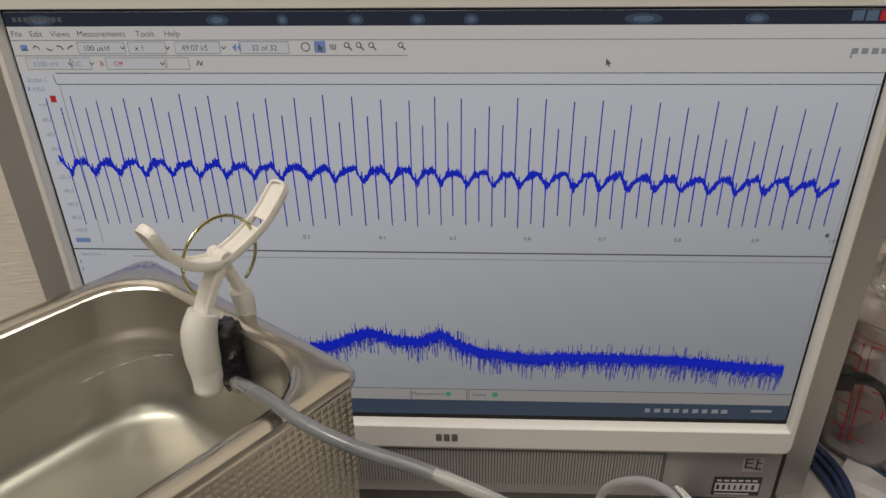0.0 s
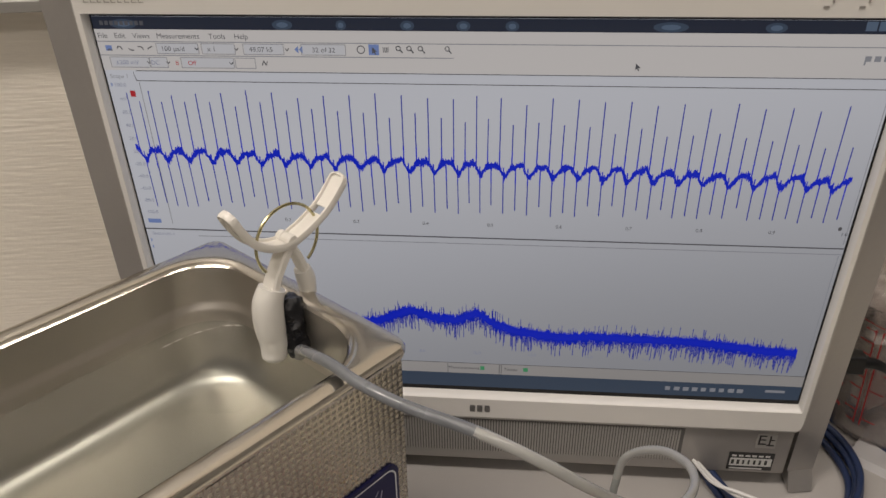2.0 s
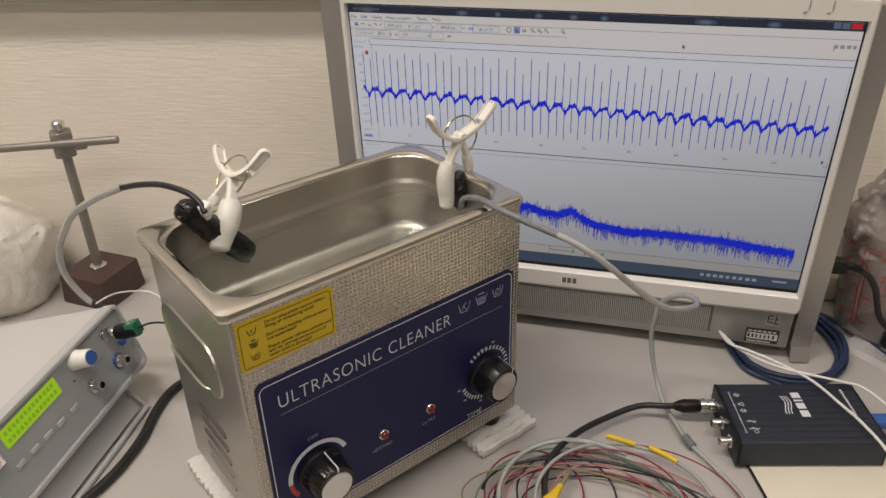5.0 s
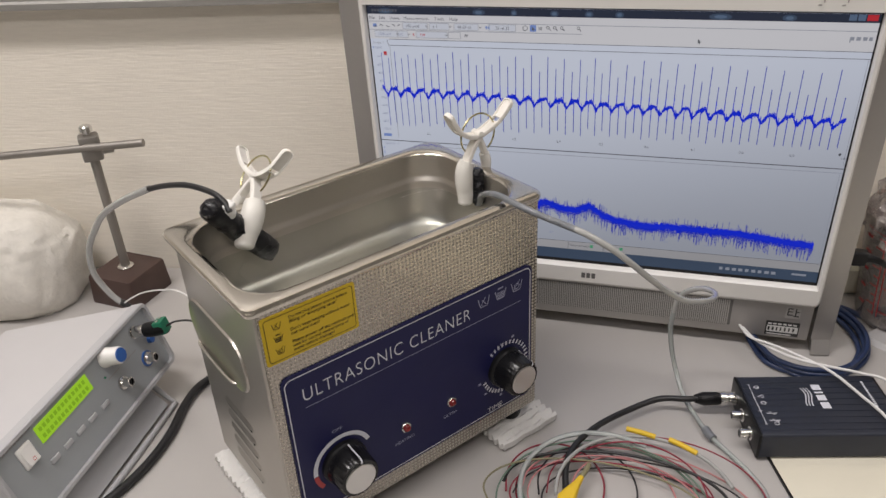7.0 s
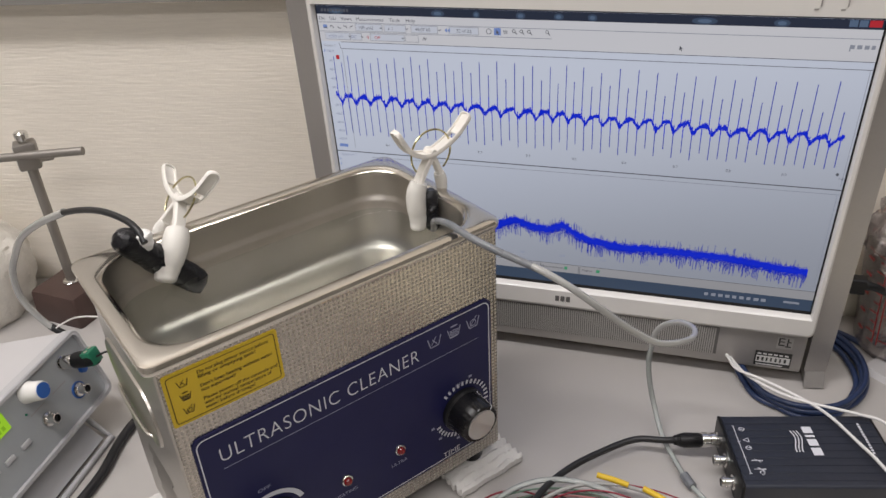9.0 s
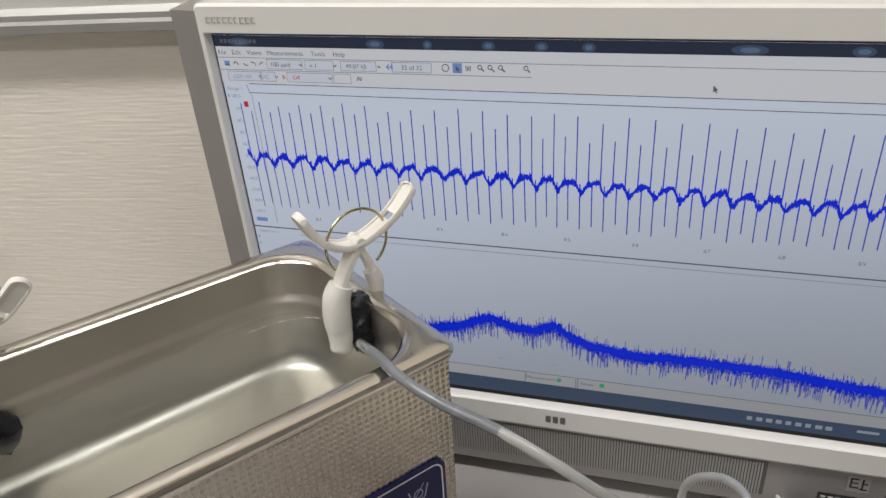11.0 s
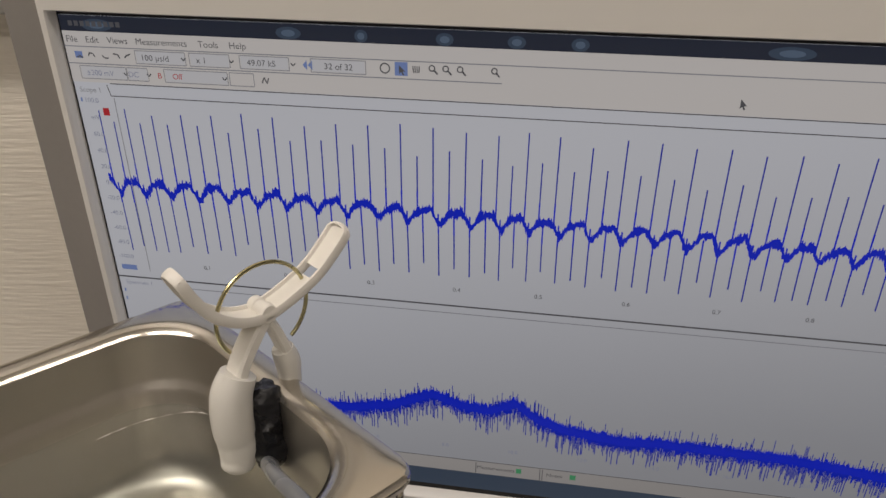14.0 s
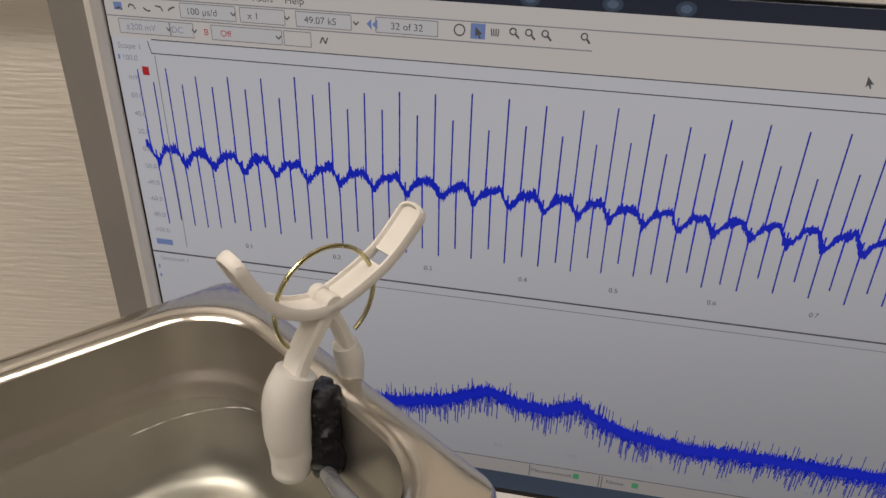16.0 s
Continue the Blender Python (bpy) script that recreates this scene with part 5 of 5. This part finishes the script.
e = PICO @ Vector((0.0, 0.0260, 0.0185))
coax = thing("coaxial_cable", pose(0, 0, 0), "black coaxial cable with a metal bnc plug in the oscilloscope", "cable")
d = (PICO.to_3x3() @ Vector((-1, 0, 0))).normalized()
zq = d.to_track_quat("Z", "Y").to_matrix().to_4x4()
axis = Matrix.Translation(e) @ zq
part("bayonet", turned([(0.0060, 0.0030), (0.0070, 0.0040), (0.0070, 0.0085), (0.0060, 0.0090), (0.0060, 0.0110), (0.0072, 0.0115), (0.0072, 0.0165), (0.0055, 0.0175)], 22), CHROME, coax, "nickel bnc plug", at=axis)
part("boot", turned([(0.0056, 0.0170), (0.0068, 0.0185), (0.0070, 0.0330), (0.0062, 0.0350), (0.0062, 0.0365), (0.0055, 0.0370), (0.0055, 0.0385), (0.0048, 0.0390), (0.0048, 0.0405), (0.0040, 0.0420)], 22), BLACKP, coax, "black rubber boot", at=axis)
b0, b1 = e + d * 0.040, e + d * 0.052
part("lead", tube([tuple(b0), tuple(b1), (0.1362, 0.3032, 0.0150), (0.1064, 0.2819, 0.0130), (0.0801, 0.2540, 0.0140), (0.0613, 0.2209, 0.0170), (0.0547, 0.1906, 0.0170), (0.0592, 0.1559, 0.0120), (0.0702, 0.1113, 0.0060), (0.0908, 0.0498, 0.0045)], 0.0031, 12, 10), CABLE_K, coax)

usb = cable("white_cable", [(0.2216, 0.4313, 0.0300), (0.2296, 0.4042, 0.0345), (0.2474, 0.3897, 0.0385), (0.2700, 0.3742, 0.0405), (0.3027, 0.3503, 0.0400), (0.3261, 0.3155, 0.0400), (0.3402, 0.2918, 0.0400), (0.3553, 0.2543, 0.0390), (0.3748, 0.2029, 0.0200)], 0.0015, CABLE_W, "white cable running from the computer over the oscilloscope")
cable("white_cable", [(0.2255, 0.4349, 0.0255), (0.2366, 0.4044, 0.0310), (0.2567, 0.3786, 0.0370), (0.2783, 0.3644, 0.0395), (0.3026, 0.3580, 0.0405), (0.3327, 0.3541, 0.0395), (0.3528, 0.3490, 0.0385), (0.3775, 0.3290, 0.0300), (0.4118, 0.3003, 0.0120)], 0.0015, CABLE_W, "white cable running behind the oscilloscope")
for k, (r, dz) in enumerate(((0.0, 0.004), (0.006, 0.009), (0.012, 0.004), (0.003, 0.0135))):
    cable("network_cable", [(0.232 + r * 0.4, 0.453, dz + 0.004), (0.240 + r * 0.6, 0.429, dz), (0.252 + r, 0.402 - r * 0.3, dz), (0.276 + r * 0.6, 0.389 - r * 0.5, dz), (0.302, 0.388 - r * 0.7, dz), (0.327 - r * 0.2, 0.396 - r * 0.6, dz), (0.349 - r * 0.6, 0.416, dz), (0.362 - r * 0.8, 0.444, dz), (0.3625 - r, 0.476, dz), (0.350 - r, 0.505, dz), (0.330 - r, 0.519, dz), (0.300, 0.524, dz)], 0.0030, CABLE_B, "dark blue network cable coiled behind the computer's leg")
cable("network_cable", [(0.2947, 0.5389, 0.0040), (0.3348, 0.5347, 0.0040), (0.3626, 0.5200, 0.0040), (0.3892, 0.4873, 0.0040), (0.4095, 0.4548, 0.0040), (0.4395, 0.4162, 0.0040), (0.5007, 0.3677, 0.0040)], 0.0032, CABLE_B, "dark blue network cable leading off along the desk")
power = thing("power_cable", pose(0.012, -0.018, 0), "black power cable plugged into the side of the computer", "cable")
part("connector", loft([[(x, y, z) for y, z in rounded(0.0065, 0.0085, 0.003, 4, 0.463, 0.1225)] for x in (0.300, 0.323)]), BLACKP, power)
part("strain_relief", tube([(0.322, 0.463, 0.1225), (0.332, 0.463, 0.1215), (0.339, 0.4635, 0.1185)], 0.0050, 12, 4, taper=lambda t: 1 - 0.25 * t), BLACKP, power)
part("lead", tube([(0.336, 0.4632, 0.1200), (0.349, 0.465, 0.111), (0.360, 0.468, 0.094), (0.366, 0.469, 0.076), (0.372, 0.467, 0.060), (0.383, 0.463, 0.049)], 0.0034, 12, 8), CABLE_K, power)
part("plug_block", box(-0.010, 0.024, -0.013, 0.013, -0.014, 0.014, 0.004), BLACKP, power, at=pose(0.392, 0.460, 0.042, 0, 28, -20))
part("ivory_socket", box(-0.006, 0.05, -0.014, 0.014, -0.014, 0.014, 0.003), IVORY, power, "ivory plastic socket", at=pose(0.421, 0.449, 0.0255, 0, 20, -20))

# ---- measuring cup with a crumpled bag ----
CUPM = pose(0.4194, 0.528, 0.0, 0, 0, 0)
cup = thing("measuring_cup", CUPM, "clear plastic measuring cup with red graduations", "measuring cup")
part("vessel", turned([(0.0001, 0.0045), (0.052, 0.0045), (0.0545, 0.007), (0.0670, 0.137), (0.0695, 0.1395), (0.0700, 0.1375), (0.0685, 0.1365), (0.0565, 0.006), (0.0530, 0.0005), (0.0001, 0.0005)], 48, cap0=False, cap1=False), CUP, cup, "clear plastic vessel")
bm = bmesh.new()


def on_cup(a, z):
    r = 0.0572 + 0.0118 * (z - 0.006) / 0.13 + 0.0008
    return Vector((r * math.cos(radians(a)), r * math.sin(radians(a)), z))


def cup_line(a0, z0, a1, z1, w):
    prev = None
    for i in range(9):
        t = i / 8
        p0 = on_cup(a0 + (a1 - a0) * t, z0 + (z1 - z0) * t)
        if abs(a1 - a0) < 2:
            n = (on_cup(a0 + 4, z0) - on_cup(a0, z0)).normalized() * w
        else:
            n = Vector((0, 0, w))
        cur = (bm.verts.new(p0 - n / 2), bm.verts.new(p0 + n / 2))
        if prev:
            bm.faces.new((prev[0], cur[0], cur[1], prev[1]))
        prev = cur


cup_line(216, 0.022, 216, 0.122, 0.0012)
cup_line(221, 0.022, 221, 0.122, 0.0012)
for k in range(9):
    z = 0.024 + k * 0.012
    cup_line(216, z, 206 if k % 2 else 209, z, 0.0010)
for z in (0.030, 0.062, 0.092, 0.122):
    cup_line(221, z, 232, z, 0.0010)
cup_line(228, 0.082, 256, 0.082, 0.0010)
cup_line(190, 0.126, 300, 0.126, 0.0006)
part("graduation", bm, CUP_INK, cup, "red printed scale", flat=True)
for body, a, z in (("1", 238, 0.059), ("2", 238, 0.089), ("2½", 240, 0.118)):
    p = on_cup(a, z)
    letters("cup_number", body, 0.013, CUP_INK, cup, Matrix.Translation(p * 1.0) @ pose(0, 0, 0, 90, 0, a + 90), "CENTER")
bm = bmesh.new()
for i, (a, z) in enumerate(((201, 0.030), (200, 0.052), (200, 0.075), (200, 0.097), (200, 0.116))):
    for j in range(3):
        cup_line(a - j * 3.0, z, a - j * 3.0 - 2.2, z + 0.0004, 0.0030)
part("scale_bar", bm, CUP_INK, cup, "small red print bars", flat=True)
bm = bmesh.new()
bmesh.ops.create_icosphere(bm, subdivisions=5, radius=1.0)
for v in bm.verts:
    n = v.co.normalized()
    k = 1 + 0.28 * noise.noise(n * 2.2 + Vector((7, 0, 0))) + 0.20 * abs(noise.noise(n * 5.5)) + 0.10 * abs(noise.noise(n * 11)) + 0.04 * noise.noise(n * 26)
    taper = 1.0 if n.z > -0.1 else 0.78
    v.co = Vector((n.x * 0.066 * k * taper, n.y * 0.056 * k * taper, 0.118 + n.z * (0.086 if n.z > 0 else 0.098) * (k * 0.5 + 0.5)))
tagged(part("plastic_bag", bm, BAG, at=pose(0.4224, 0.528, 0.003)), "crumpled clear plastic bag stuffed into the measuring cup", "plastic bag")
for i, (x, y, z, s) in enumerate(((0.393, 0.512, 0.040, 0.020), (0.414, 0.504, 0.066, 0.020), (0.422, 0.520, 0.172, 0.016), (0.432, 0.515, 0.030, 0.018))):
    bm = lumpy([(-s, 0, 0), (0, 0.002, s * 0.4), (s, 0, 0)], s * 0.7, i + 20, 0.5, 12, 5)
    tagged(part("pink_packet", bm, PINK, at=pose(x + 0.0014, y - 0.007, z, 30 * i, 40 * i, 50 * i)), "small crumpled pink packet inside the clear bag", "packet", "packets in the bag")

part_white = thing("ivory_box", pose(0.373, 0.583, 0, 0, 0, 10), "small ivory plastic box against the wall", "box")
part("body", box(-0.020, 0.022, -0.012, 0.012, 0.0, 0.034, 0.003), IVORY, part_white)
cover = thing("cable_cover", pose(0.406, 0.452, 0, 0, 0, -42), "pale flat cable cover lying on the desk", "cable cover")
part("cover", loft([[(x, y, z) for y, z in ((-0.016, 0.0), (-0.012, 0.006), (0.012, 0.006), (0.016, 0.0))] for x in (-0.045, 0.25)]), GEN_TOP, cover)

# ---- tangle of test leads ----
rng = random.Random(21)


def lead_loop(cx, cy, rx, ry, a0, a1, z, wob, tail=()):
    pts = []
    n = 12
    ph = rng.uniform(0, 6)
    for i in range(n + 1):
        t = i / n
        a = radians(a0 + (a1 - a0) * t)
        w = 1 + wob * math.sin(ph + 5 * t)
        pts.append((cx + rx * w * math.cos(a), cy + ry * w * math.sin(a), z + 0.004 * (1 + math.sin(ph + 4 * t))))
    return pts + list(tail)


LEADS = ((CABLE_R, 0.0012, "dark red"), (CABLE_K, 0.0013, "black"), (CABLE_R, 0.0012, "dark red"), (CABLE_P, 0.0013, "pink"), (CABLE_K, 0.0012, "black"), (CABLE_N, 0.0016, "green"), (CABLE_O, 0.0014, "olive"), (CABLE_R, 0.0011, "dark red"), (CABLE_K, 0.0022, "thick black"), (CABLE_P, 0.0011, "pink"), (CABLE_N, 0.0013, "green"), (CABLE_R, 0.0012, "dark red"))
for i, (mat, r, hue) in enumerate(LEADS):
    cx, cy = 0.108 + rng.uniform(-0.02, 0.02), 0.1630 + rng.uniform(-0.012, 0.012)
    rx, ry = 0.088 + rng.uniform(-0.036, 0.022), 0.070 + rng.uniform(-0.030, 0.016)
    cable("test_lead", lead_loop(cx, cy, rx, ry, 225 - 12 * i % 50, -40 - rng.uniform(0, 50), 0.002 + 0.0012 * i, 0.09), r * 0.66, mat, hue + " thin test lead tangled with others on the desk", "wire", 8, 5)
for i, (mat, r, hue) in enumerate(((CABLE_R, 0.0012, "dark red"), (CABLE_K, 0.0012, "black"), (CABLE_P, 0.0012, "pink"))):
    cable("test_lead", lead_loop(0.050 + i * 0.03, 0.172, 0.045, 0.05, 200, -120 + 40 * i, 0.003 + 0.003 * i, 0.09), r * 0.75, mat, hue + " test lead curled into a small loop on the desk", "wire", 8, 5)
film = lead_loop(0.099, 0.163, 0.083, 0.077, 200, 70, 0.010, 0.03)
cable("clear_hose", film, 0.0026, HOSE_T, "clear soft hose lying over the tangled leads", "hose", 12, 6)
cable("grey_lead", lead_loop(0.128, 0.164, 0.078, 0.083, 190, 20, 0.014, 0.02), 0.0019, TUBE_C, "grey-green cable curving over the tangled leads", "cable", 10, 6)
for i, (x, y, a) in enumerate(((0.1204, 0.247, -8), (0.160, 0.2365, -24))):
    t = thing("yellow_sleeve", pose(x, y, 0.0175, 0, 4, a), "yellow sleeve round a thin test lead", "sleeve", "yellow sleeves")
    part("sleeve", tube([(-0.014, 0, 0), (0, 0, 0.0006), (0.014, 0, 0)], 0.0026, 10, 4), TAG_Y, t)
grip = thing("yellow_clip", pose(0.070, 0.179, 0.016, 0, 0, 70), "yellow insulated crocodile clip among the test leads", "clip")
part("jaw", loft([[(x, y, z) for y, z in rounded(w, h, min(w, h) * 0.6, 3)] for x, w, h in ((0.0, 0.0024, 0.0024), (0.010, 0.0034, 0.0034), (0.022, 0.0062, 0.0046), (0.032, 0.0080, 0.0050), (0.036, 0.0064, 0.0040))]), TAG_Y, grip, at=pose(0, 0, 0, 0, 0, 180))
part("boot", tube([(0, 0, 0), (0.010, 0, 0.001), (0.018, 0.001, 0)], 0.0024, 10, 3), CABLE_O, grip)

mains = cable("mains_cable", [(-0.3158, 0.2852, 0.0120), (-0.3474, 0.2601, 0.0060), (-0.3597, 0.2343, 0.0052), (-0.3585, 0.2012, 0.0050), (-0.3498, 0.1578, 0.0050), (-0.3501, 0.1093, 0.0050), (-0.3628, 0.0609, 0.0050), (-0.3918, 0.0021, 0.0050)], 0.0046, CABLE_K, "black mains cable lying between the generator and the cleaner", "cable", 12)
